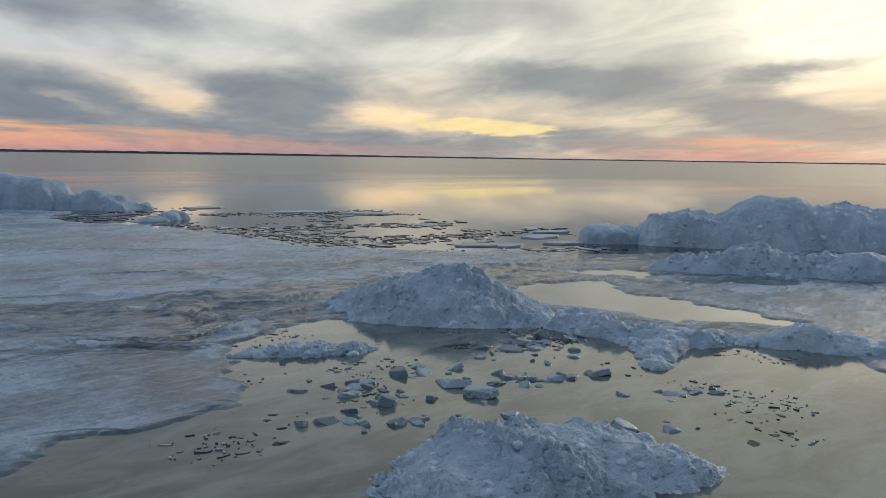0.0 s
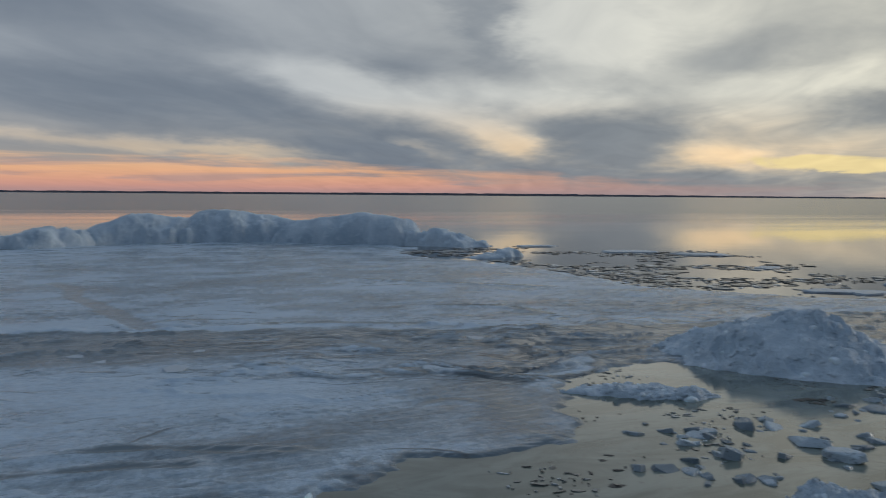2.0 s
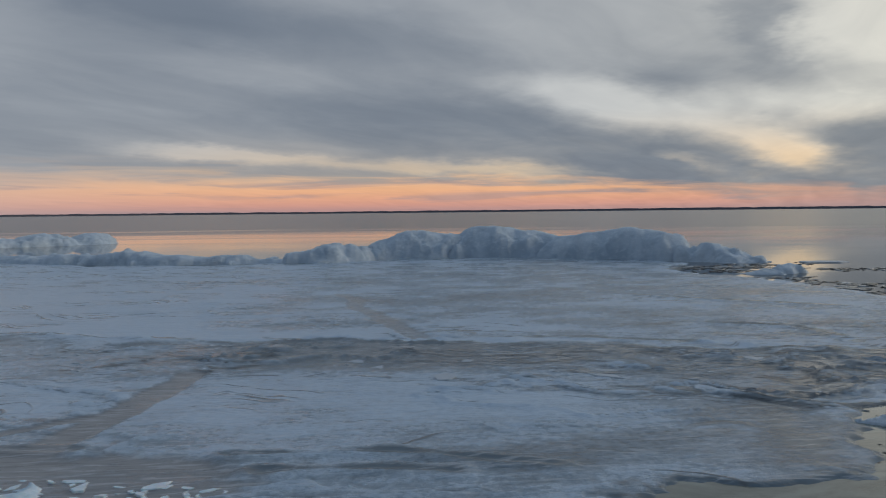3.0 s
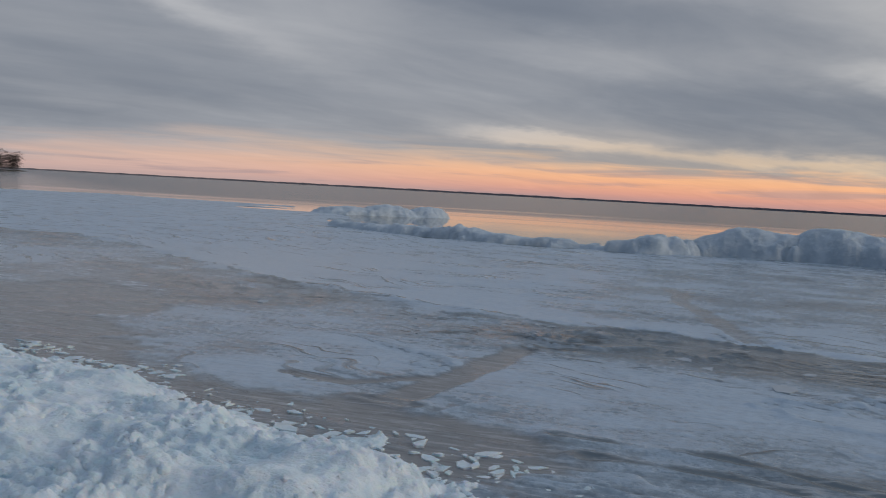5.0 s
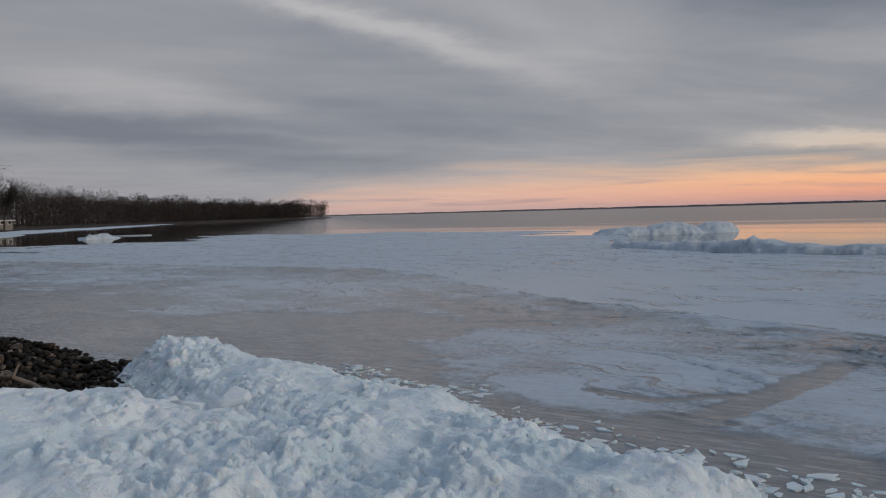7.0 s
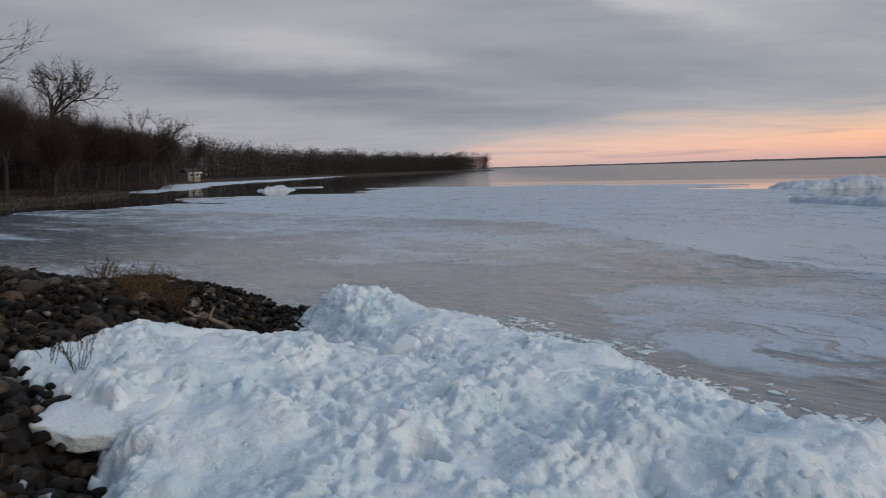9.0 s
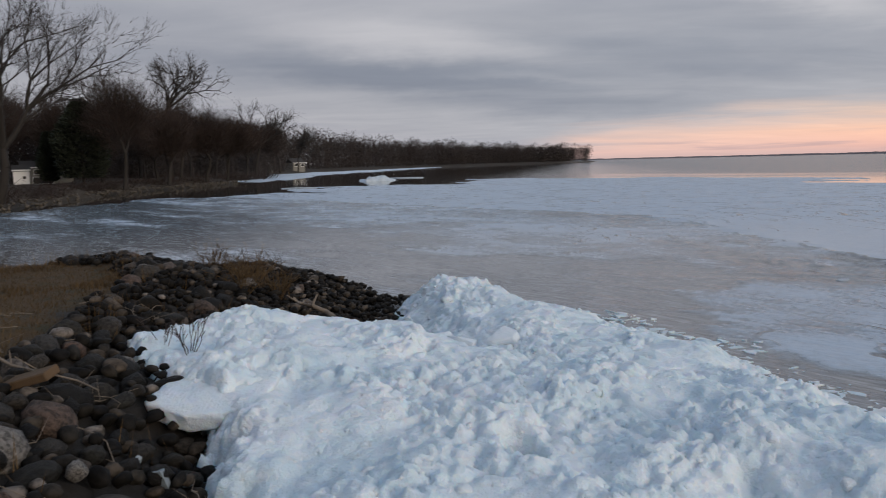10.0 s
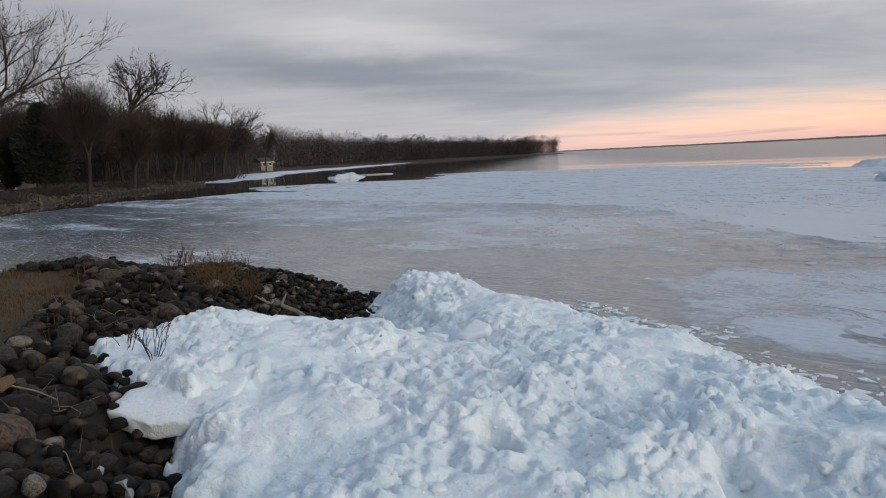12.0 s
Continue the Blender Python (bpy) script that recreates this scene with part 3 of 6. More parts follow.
CHANNELS = [([(-2.3, 14.0), (-2.75, 11.6), (-3.2, 9.6)], 0.24), ([(0.0, 27.0), (0.5, 25.0), (0.4, 23.4), (0.9, 21.6), (1.3, 19.4), (1.7, 17.4)], 0.24), ([(-5.0, 10.7), (-4.0, 10.5), (-2.9, 11.4)], 0.10)]
CRACKS = [[(3.0, 16.8), (4.7, 16.8), (7.3, 15.6), (9.2, 14.3)], [(8.5, 18.3), (10.1, 17.5), (10.3, 15.9)], [(8.2, 25.8), (10.0, 23.7), (13.5, 20.8)], [(-1.0, 9.2), (0.8, 9.1), (2.5, 8.3)], [(-0.6, 8.6), (0.7, 8.5), (1.3, 8.3)], [(-3.7, 9.85), (-2.8, 9.7)]]
RIM = [(-24, 29.5), (-19.8, 27.7), (-16.4, 25.0), (-11.3, 21.4), (-7.4, 19.2), (-3.3, 17.7), (-0.1, 17.4), (3.5, 16.4), (7.0, 15.2), (10.5, 14.6), (14, 13.4)]


def ice_field(x, y):
    """Height of the ice top over the water, how white its frost is with the shade and sheen put into it, and how silty
    its wet parts are.
    """
    r = np.hypot(x, y)
    ragged = fbm(x * 0.55, y * 0.55, 40, 5) + 0.35 * fbm(x * 3.1, y * 3.1, 47, 3)
    far_ragged = fbm(x * 0.05, y * 0.16, 60, 5) * 16 * smooth01(r, 55, 90)
    edge = inside(x, y, ICE) + ragged * 1.3 + far_ragged
    pond = inside(x, y, POND) + ragged * 0.55
    for p in POOLS:
        pond = np.maximum(pond, inside(x, y, p) + ragged * 0.8)
    solid = np.minimum(edge, -pond)
    top = 0.035 * smooth01(solid, -0.06, 0.12) - 0.05 * smooth01(-solid, -0.02, 0.4)
    # the rim of the outer sheet, a broken step
    line = near_line(x, y, RIM) + 0.8 * fbm(x * 0.7, y * 0.7, 71, 4)
    outer = y - np.interp(x, [p[0] for p in RIM], [p[1] for p in RIM]) + 0.9 * fbm(x * 0.6, y * 0.6, 75, 4)
    crest = np.exp(-(line / 0.33) ** 2) * (0.5 + fbm(x * 1.2, y * 1.2, 73, 3))
    blocks, mid, rim = rubble(x * 1.1 + 0.4 * fbm(x, y, 80), y * 1.9 + 0.4 * fbm(x, y, 81), 82)
    broken = smooth01(outer, 0.6, -0.5) * smooth01(outer, -5.2, -2.8) * smooth01(fbm(x * 0.35, y * 0.35, 85, 3), -0.18, 0.10)
    broken = np.maximum(broken, smooth01(r, 26, 40) * smooth01(edge, 9, 2) * 0.7)
    lead = smooth01(inside(x, y, LEAD) + ragged * 1.3, -0.2, 0.5) * smooth01(x, -25, -17) * (0.72 + 0.28 * smooth01(fbm(x * 0.5, y * 1.3, 93, 4), 0.1, -0.1))
    for path, wide in CHANNELS:
        lead = np.maximum(lead, (0.55 if path[0][1] > 20 else 1.0) * smooth01(near_line(x, y, path) + 0.10 * fbm(x * 2.2, y * 2.2, 91, 3), wide + 0.08, wide - 0.04))
    # pressure lines: long low ripples in the sheet
    lines = fbm(x * 0.20, outer * 1.15, 95, 4)
    where = smooth01(fbm(x * 0.25, y * 0.25, 99, 3), -0.12, 0.12) * (0.45 + 0.55 * smooth01(outer, 2.0, 0.0) * smooth01(outer, -7.0, -4.0)) * smooth01(x, -16, -6)
    ripple = np.exp(-(lines / 0.035) ** 2) * where
    # shaded side of each ripple, painted as a stripe of darker frost
    ripple_shade = np.exp(-((lines + 0.07) / 0.04) ** 2) * where
    sheet = smooth01(solid, 0.0, 0.6)
    top = top + sheet * (0.08 * np.clip(crest, 0, 1) + 0.035 * broken * (blocks + 0.25) * smooth01(rim, 0.0, 0.18) + 0.05 * ripple + 0.012 * fbm(x * 1.7, y * 1.7, 33, 4)
                         + 0.012 * smooth01(outer, -0.15, 0.1))
    top = top * (1 - lead * smooth01(solid, 0.1, 0.5)) + lead * 0.012 * smooth01(solid, 0.1, 0.5)
    bay = smooth01(-x, 15, 28) * smooth01(y + 0.12 * x, 20, 6) * (0.75 + 1.2 * fbm(x * 0.10, y * 0.5, 120, 4))
    belt = smooth01(outer, 0.3, -0.3) * smooth01(outer, -6.0, -3.0)
    frost = 0.50 + 0.40 * fbm(x * 0.22, y * 0.32, 101, 4) + 0.34 * fbm(x * 0.8, y * 1.1, 107, 4) + 0.18 * smooth01(outer, 0.0, 0.4) + 0.75 * np.clip(crest, 0, 1) + 0.15 * smooth01(outer, 0, 0.3) * smooth01(outer, 4, 1) - 0.95 * bay - 0.16 * belt + 0.16 * smooth01(-x, -3, 6) - 0.10 * smooth01(x, 1, 6)
    frost = frost + 0.26 * smooth01(x, -7, -5) * smooth01(x, 4, 2.5) * smooth01(y, 14.2, 13) * smooth01(y, 8.6, 9.6)
    # outer sheet whitened towards the bay: sky sheen put into the frost
    frost = frost + 0.16 * smooth01(-x, 2, 12) * smooth01(outer, -0.3, 0.3) - 0.14 * broken * smooth01(rim, 0.22, 0.04) + 0.30 * ripple - 0.5 * ripple_shade
    frost = frost + 0.40 * np.exp(-((outer - 0.32) / 0.30) ** 2) * (0.6 + fbm(x * 0.5, y * 0.5, 131, 3)) - 0.75 * np.exp(-((outer + 0.02) / 0.11) ** 2) * smooth01(fbm(x * 0.7, y * 0.7, 133, 3), -0.25, 0.05)
    for path in CRACKS:
        near = near_line(x, y, path) + 0.16 * fbm(x * 1.3, y * 1.3, 137, 4)
        frost = frost - 0.9 * np.exp(-(near / 0.07) ** 2)
        top = top + 0.03 * np.exp(-((near - 0.12) / 0.10) ** 2) * sheet
    rough_belt = belt * smooth01(x, -15, -8) * smooth01(fbm(x * 0.3, outer * 0.9, 139, 4) + 0.22 * np.exp(-((outer + 1.6) / 1.5) ** 2), 0.02, 0.22) + 0.75 * smooth01(x, 5.5, 8.5) * smooth01(solid, 0.0, 0.8) * smooth01(y, 21, 16)
    rough_belt = np.clip(rough_belt + 0.7 * belt * smooth01(x, 1, 5) + 0.4 * smooth01(r, 26, 36), 0, 1) * (1 - lead)
    frost = frost + 0.22 * np.exp(-((solid - 0.25) / 0.25) ** 2)
    # dark shade under the ice edge at the pond, put into the frost
    edge_shade = np.exp(-((solid - 0.03) / 0.07) ** 2) * smooth01(pond, -0.5, -0.2) * smooth01(fbm(x * 0.8, y * 0.8, 125, 3), -0.10, 0.12)
    dirty = np.exp(-((pond + 0.95) / 0.28) ** 2) * smooth01(x, 4.4, 5.4) * smooth01(x, 8.0, 6.6) * smooth01(y, 7.5, 8.6)
    frost = np.clip(frost, 0, 1.1) * (1 - 0.84 * lead) * (1 - 0.70 * dirty) * (1 - 0.97 * edge_shade)
    silt = np.clip(smooth01(-x, 3, 14) * smooth01(r, 42, 24) + 0.9 * lead , 0, 1)
    return top, frost, silt, outer, rough_belt


def build_lake_ice():
    a = np.radians(np.linspace(-104, 100, 840))
    r = 2.3 * np.exp(np.linspace(0, math.log(125 / 2.3), 680))
    aa, rr = np.meshgrid(a, r)
    x, y = rr * np.sin(aa), rr * np.cos(aa)
    z, frost, silt, across, rough_belt = ice_field(x, y)
    verts = np.stack([x, y, z], -1).reshape(-1, 3)
    v, f, used = kept(verts, grid_faces(len(r), len(a))[:, ::-1], (z > -0.035).ravel())
    me = mesh_of("lake_ice", v, f)
    scalar(me, "frost", frost.ravel()[used])
    scalar(me, "silt", silt.ravel()[used])
    scalar(me, "across", across.ravel()[used])
    scalar(me, "belt", rough_belt.ravel()[used])
    thing("ice_sheet", me, LAKE_ICE, "frosted grey lake ice with wet leads, pools and pressure lines", "lake ice", kind="structure")


build_lake_ice()

# the far shore across the lake
def build_far_shore():
    verts, faces = [], []
    bearings = np.linspace(-48, 100, 900)
    rng = np.random.RandomState(5)
    for i, b in enumerate(bearings):
        d = 4000.0
        h = np.interp(b, [-48, -20, 10, 28, 40, 55, 100], [5, 8, 9, 11, 8, 5, 5]) * (0.9 + 0.3 * (0.5 + fbm(np.array([b * 1.7]), np.array([0.3]), 8, 5)[0])) * (0.94 + 0.12 * rng.rand())
        s, c = math.sin(radians(b)), math.cos(radians(b))
        verts += [(d * s, d * c, -1), (d * s, d * c, h), ((d + 60) * s, (d + 60) * c, h * 0.9)]
        if i:
            k = 3 * i
            faces += [(k - 3, k, k + 1, k - 2), (k - 2, k + 1, k + 2, k - 1)]
    thing("backdrop", mesh_of("far_shore", verts, faces, False), FAR_SHORE, "low wooded shore far across the lake, paled by painted haze", "far shore", kind="structure")


build_far_shore()

# the wooded shore of the bay and its long point
FAR_SHORE_LINE = [(-26, -8), (-40, 2), (-53, 7.3), (-61, 10), (-76, 17.3), (-96, 29.5), (-109, 41), (-127, 57), (-138, 58), (-170, 66), (-214, 92), (-256, 136), (-335, 218), (-388, 282), (-452, 379), (-520, 500), (-568, 634)]


def build_far_land():
    line = FAR_SHORE_LINE
    outline = line + [(-590, 640), (-640, 560), (-640, 200), (-400, -120), (-120, -140), (-26, -60)]
    # finer near the bay
    xs = np.concatenate([np.linspace(-650, -135, 150), np.arange(-134, -20, 0.9)])
    ys = np.concatenate([np.linspace(-140, -11, 24), np.arange(-10, 75, 0.9), np.linspace(76, 640, 150)])
    x, y = np.meshgrid(xs, ys)
    s = inside(x, y, outline) + 1.6 * fbm(x * 0.12, y * 0.12, 150, 4)
    z = -0.5 + 1.5 * smooth01(s, -1.0, 4.0) + 1.5 * smooth01(s, 6, 60) + 0.25 * fbm(x * 0.25, y * 0.25, 151, 4)
    verts = np.stack([x, y, z], -1).reshape(-1, 3)
    v, f, _ = kept(verts, grid_faces(len(ys), len(xs)), (z > -0.4).ravel())
    thing("ground", mesh_of("far_bank", v, f), FAR_LAND, "brown wooded land behind the bay shore", "ground", kind="structure")


build_far_land()


# ---------------------------------------------------------------- ice mounds


def lumpy(x, y, size, seed, sharp=0.5):
    """Crushed ice: lumps of four sizes pressed together, in metres of height."""
    wx, wy = x + 0.45 * size * fbm(x / size * 1.1, y / size * 1.1, seed, 3), y + 0.45 * size * fbm(x / size * 1.1, y / size * 1.1, seed + 4, 3)
    loose = np.clip(0.55 + 1.5 * fbm(x / size * 0.3, y / size * 0.3, seed + 8, 3), 0.2, 1.0)
    total = 0.8 * fbm(x / size * 0.28, y / size * 0.28, seed + 9, 3)
    for k, (span, tall) in enumerate(((1.0, 0.34), (0.52, 0.26), (0.27, 0.17), (0.14, 0.09))):
        plane, mid, rim = rubble(wx / (size * span), wy / (size * span), seed + 10 + 10 * k, 1.5, 1.2)
        total = total + tall * loose * (sharp * 1.5 * plane * smooth01(rim, 0, 0.22) + (1.6 - sharp) * (0.32 - mid * mid))
    return total * size


def heap(name, outline, tops, step, label, size, seed, edge=0.4, reach=0.5, base=-0.10, blocks=0, block=(0.04, 0.12), singles=0, floor=None, group="ice mounds", category="ice mound", pits=(), rough=1.0, swell=0.5, sharp=0.5, mat=None):
    """Crushed ice heaped inside an outline, its height led by a few tops (x, y, height)."""
    lo_x, hi_x = min(p[0] for p in outline) - 0.4, max(p[0] for p in outline) + 0.4
    lo_y, hi_y = min(p[1] for p in outline) - 0.4, max(p[1] for p in outline) + 0.4
    xs, ys = np.arange(lo_x, hi_x, step), np.arange(lo_y, hi_y, step)
    x, y = np.meshgrid(xs, ys)
    d = inside(x, y, outline) + size * 0.9 * fbm(x / size * 0.8, y / size * 0.8, seed + 90, 4)
    weight, h = np.full(x.shape, 1e-9), np.zeros(x.shape)
    for tx, ty, top in tops:
        q = np.exp(-((x - tx) ** 2 + (y - ty) ** 2) / (2 * reach * reach)) + 1e-7
        weight, h = weight + q, h + q * top
    h = h / weight
    e = np.clip(d / edge, 0, 1)
    round_edge = np.clip(1 - (1 - e) ** 2, 0, 1) ** swell
    z = base + (h - base) * round_edge - 0.6 * np.clip(-d, 0, 1)
    z = z + rough * lumpy(x, y, size, seed, sharp) * smooth01(d, -0.1, 0.35 * edge) * np.clip(0.35 + h / (1.6 * size), 0.3, 1.0)
    for bx, by, deep, rx, ry, turned in pits:
        c, q = math.cos(radians(turned)), math.sin(radians(turned))
        u, v = ((x - bx) * c + (y - by) * q) / rx, (-(x - bx) * q + (y - by) * c) / ry
        z = z - deep * smooth01(1 - np.sqrt(u * u + v * v), 0.0, 0.45)
    keep = z > (floor(x, y) - 0.10 if floor is not None else -0.09)
    verts = np.stack([x, y, z], -1).reshape(-1, 3)
    v, f, _ = kept(verts, grid_faces(len(ys), len(xs)), keep.ravel())
    whole = thing(name, mesh_of(name, v, f), mat or WEATHERED, label, category, group)
    if blocks:
        strew_blocks(whole, v, f, blocks, block, singles, seed, mat or WEATHERED)
    return whole


def mound(name, bumps, step, label, lump=0.35, rough=1.0, seed=1, power=0.85, blocks=0, block=(0.05, 0.14), singles=0, group="ice mounds", category="ice mound"):
    """Heaped ice: overlapping humps (x, y, height, half length, half width, turn) covered with broken lumps."""
    lo_x, hi_x = min(b[0] - max(b[3:5]) for b in bumps) - 0.3, max(b[0] + max(b[3:5]) for b in bumps) + 0.3
    lo_y, hi_y = min(b[1] - max(b[3:5]) for b in bumps) - 0.3, max(b[1] + max(b[3:5]) for b in bumps) + 0.3
    xs, ys = np.arange(lo_x, hi_x, step), np.arange(lo_y, hi_y, step)
    x, y = np.meshgrid(xs, ys)
    wx, wy = x + lump * 0.9 * fbm(x / lump / 2, y / lump / 2, seed, 4), y + lump * 0.9 * fbm(x / lump / 2, y / lump / 2, seed + 9, 4)
    h = np.full(x.shape, -9.0)
    for bx, by, top, rx, ry, turn in bumps:
        c, s = math.cos(radians(turn)), math.sin(radians(turn))
        u, v = ((wx - bx) * c + (wy - by) * s) / rx, (-(wx - bx) * s + (wy - by) * c) / ry
        e = 1 - u * u - v * v
        one = np.where(e > 0, top * np.abs(e) ** power, top * 0.6 * e - 0.25 * np.sqrt(np.abs(e)))
        mix = 0.10 * top + 0.02
        k = np.clip(0.5 + 0.5 * (one - h) / mix, 0, 1)
        h = h * (1 - k) + one * k + mix * k * (1 - k)
    body = smooth01(h, -0.02, 0.25)
    z = h + body * lumpy(x, y, lump, seed + 20, 0.7) * rough
    verts = np.stack([x, y, z], -1).reshape(-1, 3)
    v, f, _ = kept(verts, grid_faces(len(ys), len(xs)), (z > -0.12).ravel())
    whole = thing(name, mesh_of(name, v, f), WEATHERED, label, category, group)
    if blocks:
        strew_blocks(whole, v, f, blocks, block, singles, seed, WEATHERED)
    return whole


def lump_mesh(seed, fine=2, mat=None):
    bm = bmesh.new()
    bmesh.ops.create_icosphere(bm, subdivisions=fine, radius=0.5)
    r = random.Random(seed)
    off = Vector((r.uniform(0, 50), r.uniform(0, 50), r.uniform(0, 50)))
    cuts = [(Vector((r.uniform(-1, 1), r.uniform(-1, 1), r.uniform(-1, 1))).normalized(), r.uniform(0.30, 0.44)) for _ in range(5)]
    for v in bm.verts:
        v.co *= 1 + 0.4 * noise.noise(v.co * 2.0 + off)
        for n, d in cuts:
            over = v.co.dot(n) - d
            if over > 0:
                v.co -= n * over * 0.7
    for f in bm.faces:
        f.smooth = True
    me = bpy.data.meshes.new("ice_block")
    bm.to_mesh(me)
    bm.free()
    me.materials.append(mat)
    return me


LUMPS = [lump_mesh(60 + k, 2, BLOCK_ICE) for k in range(10)]
CRUMBS = [lump_mesh(80 + k, 1, BLOCK_ICE) for k in range(10)]


def strew_blocks(whole, v, f, count, sizes, singles, seed, mat):
    """Loose blocks over a heap: the largest as parts of their own, the small ones joined."""
    r = np.random.RandomState(seed)
    flat = v[f]
    mid = flat.mean(axis=1)
    area = np.linalg.norm(np.cross(flat[:, 2] - flat[:, 0], flat[:, 3] - flat[:, 1]), axis=1) * (mid[:, 2] > 0.01)
    pick = r.choice(len(f), count, p=area / area.sum())
    size = sizes[0] + (sizes[1] - sizes[0]) * r.rand(count) ** 2.6
    size[:singles] = r.uniform(0.75, 1.25, singles) * sizes[1]
    base = []
    for me in CRUMBS:
        co = np.empty(len(me.vertices) * 3)
        me.vertices.foreach_get("co", co)
        tri = np.empty(len(me.polygons) * 3, dtype=np.int32)
        me.polygons.foreach_get("vertices", tri)
        base.append((co.reshape(-1, 3), tri.reshape(-1, 3)))
    vs, fs, o = [], [], 0
    for k in range(count):
        a, b, c = r.uniform(-22, 22), r.uniform(-22, 22), r.uniform(0, 360)
        x, y, z = mid[pick[k]]
        q = size[k]
        m = pose(x, y, z - 0.24 * q, a, b, c) @ Matrix.Diagonal((q * r.uniform(1.0, 1.4), q * r.uniform(0.85, 1.1), q * r.uniform(0.6, 0.85), 1))
        if k < singles:
            ob = thing("ice_block", LUMPS[k % 10], None, parent=whole)
            ob.matrix_basis = m
            continue
        co, tri = base[k % 10]
        m = np.array(m)
        vs.append(co @ m[:3, :3].T + m[:3, 3])
        fs.append(tri + o)
        o += len(co)
    tagged(thing("ice_crumble", mesh_of("ice_crumble", np.concatenate(vs), np.concatenate(fs)), mat, parent=whole), kind="stuff")


# in front of the sunset: the pond's heaps
heap("ice_mound", [(4.9, 5.1), (5.6, 5.2), (6.2, 5.3), (6.9, 5.0), (7.3, 4.4), (7.6, 3.6), (7.8, 2.7), (7.4, 2.45), (6.6, 2.7), (5.8, 3.0), (4.8, 3.6), (4.1, 4.5), (4.4, 5.0)],
     [(5.5, 4.5, 0.24), (6.05, 4.5, 0.36), (6.5, 4.3, 0.40), (6.75, 3.8, 0.34), (6.85, 3.2, 0.25), (7.35, 2.8, 0.20), (7.0, 4.6, 0.16), (4.6, 4.6, 0.02), (5.1, 4.3, 0.09), (5.6, 3.7, 0.20), (6.2, 3.2, 0.18)], 0.02,
     "low heap of grey-blue broken ice standing in the pond", 0.15, 11, 0.9, 0.36, swell=0.9, sharp=0.55, rough=1.25, blocks=520, block=(0.03, 0.11), singles=40)
heap("ice_mound", [(9.7, 11.9), (9.25, 10.5), (9.67, 9.5), (10.2, 8.75), (10.9, 8.1), (11.3, 7.7), (12.1, 7.6), (12.8, 8.6), (13.1, 10.0), (12.7, 11.4), (11.6, 12.3), (10.4, 12.5)],
     [(11.25, 9.65, 0.90), (10.75, 10.2, 0.62), (10.1, 10.9, 0.30), (11.75, 9.05, 0.60), (11.75, 8.3, 0.34), (10.4, 9.5, 0.36), (10.9, 8.8, 0.38), (12.3, 10.2, 0.45), (11.3, 11.2, 0.35)], 0.03,
     "peaked heap of snowy ice blocks at the pond's far edge", 0.19, 12, 1.3, 0.42, swell=1.0, sharp=0.55, rough=1.25, blocks=520, block=(0.04, 0.14), singles=36)
heap("ice_ridge", [(11.2, 7.8), (11.38, 7.3), (11.43, 6.7), (10.9, 5.8), (10.2, 5.25), (10.1, 4.95), (10.6, 4.8), (11.2, 5.15), (11.56, 5.26), (12.45, 4.92), (12.83, 4.21), (13.2, 3.0), (13.6, 1.6), (14.8, 1.4), (14.3, 3.2), (13.8, 4.4),
                   (13.1, 5.3), (12.7, 6.3), (12.6, 7.4), (12.2, 8.1)],
     [(12.0, 7.4, 0.24), (11.9, 6.5, 0.18), (11.2, 5.8, 0.11), (10.6, 5.2, 0.07), (12.2, 5.6, 0.15), (12.9, 4.8, 0.16), (13.4, 4.2, 0.24), (13.7, 3.2, 0.17), (14.1, 2.2, 0.24)], 0.028,
     "long low ridge of lumpy snowy ice between two pools", 0.17, 13, 0.45, 0.4, swell=0.8, sharp=0.55, rough=1.25, blocks=460, block=(0.05, 0.15), singles=30, category="ice ridge")
heap("ice_ridge", [(6.35, 9.65), (6.7, 9.3), (7.3, 8.75), (8.0, 8.45), (8.5, 8.3), (8.65, 8.6), (8.3, 9.0), (7.6, 9.4), (6.9, 9.8)],
     [(6.7, 9.5, 0.04), (7.4, 9.0, 0.08), (7.9, 8.75, 0.10), (8.3, 8.6, 0.07)], 0.025,
     "small dark-shaded ice ridge in the pond", 0.14, 14, 0.3, 0.35, swell=0.8, sharp=0.6, rough=1.3, blocks=240, block=(0.05, 0.15), singles=16, category="ice ridge")
# the large heaps at the edge of the open water
mound("ice_mound", [(25.2, 15.1, 0.55, 1.3, 0.9, -45)], 0.06, "square-ended snowy ice block by a dark cleft", 0.5, 0.5, 15, power=0.3)
mound("ice_mound", [(27.2, 12.9, 1.15, 2.6, 1.8, -55), (28.6, 11.0, 1.60, 2.6, 2.0, -60), (30.2, 8.8, 1.45, 2.6, 2.0, -60), (31.2, 6.8, 1.65, 2.6, 2.0, -60), (32.2, 4.0, 1.4, 2.8, 2.2, -70), (26.5, 13.6, 0.75, 1.4, 1.3, -50)], 0.07,
      "large rounded snow-covered ice heap at the open water's edge", 0.45, 0.75, 16, blocks=420, block=(0.06, 0.2), singles=24)
mound("ice_ridge", [(20.2, 9.4, 0.34, 1.2, 0.7, -60), (21.2, 8.0, 0.62, 1.5, 0.9, -60), (22.3, 6.1, 0.68, 1.7, 1.0, -60), (23.2, 4.0, 0.62, 1.7, 1.0, -65)], 0.055,
      "low rough ridge of snowy ice before the large heap", 0.34, 1.0, 17, blocks=420, block=(0.06, 0.2), singles=24, category="ice ridge")
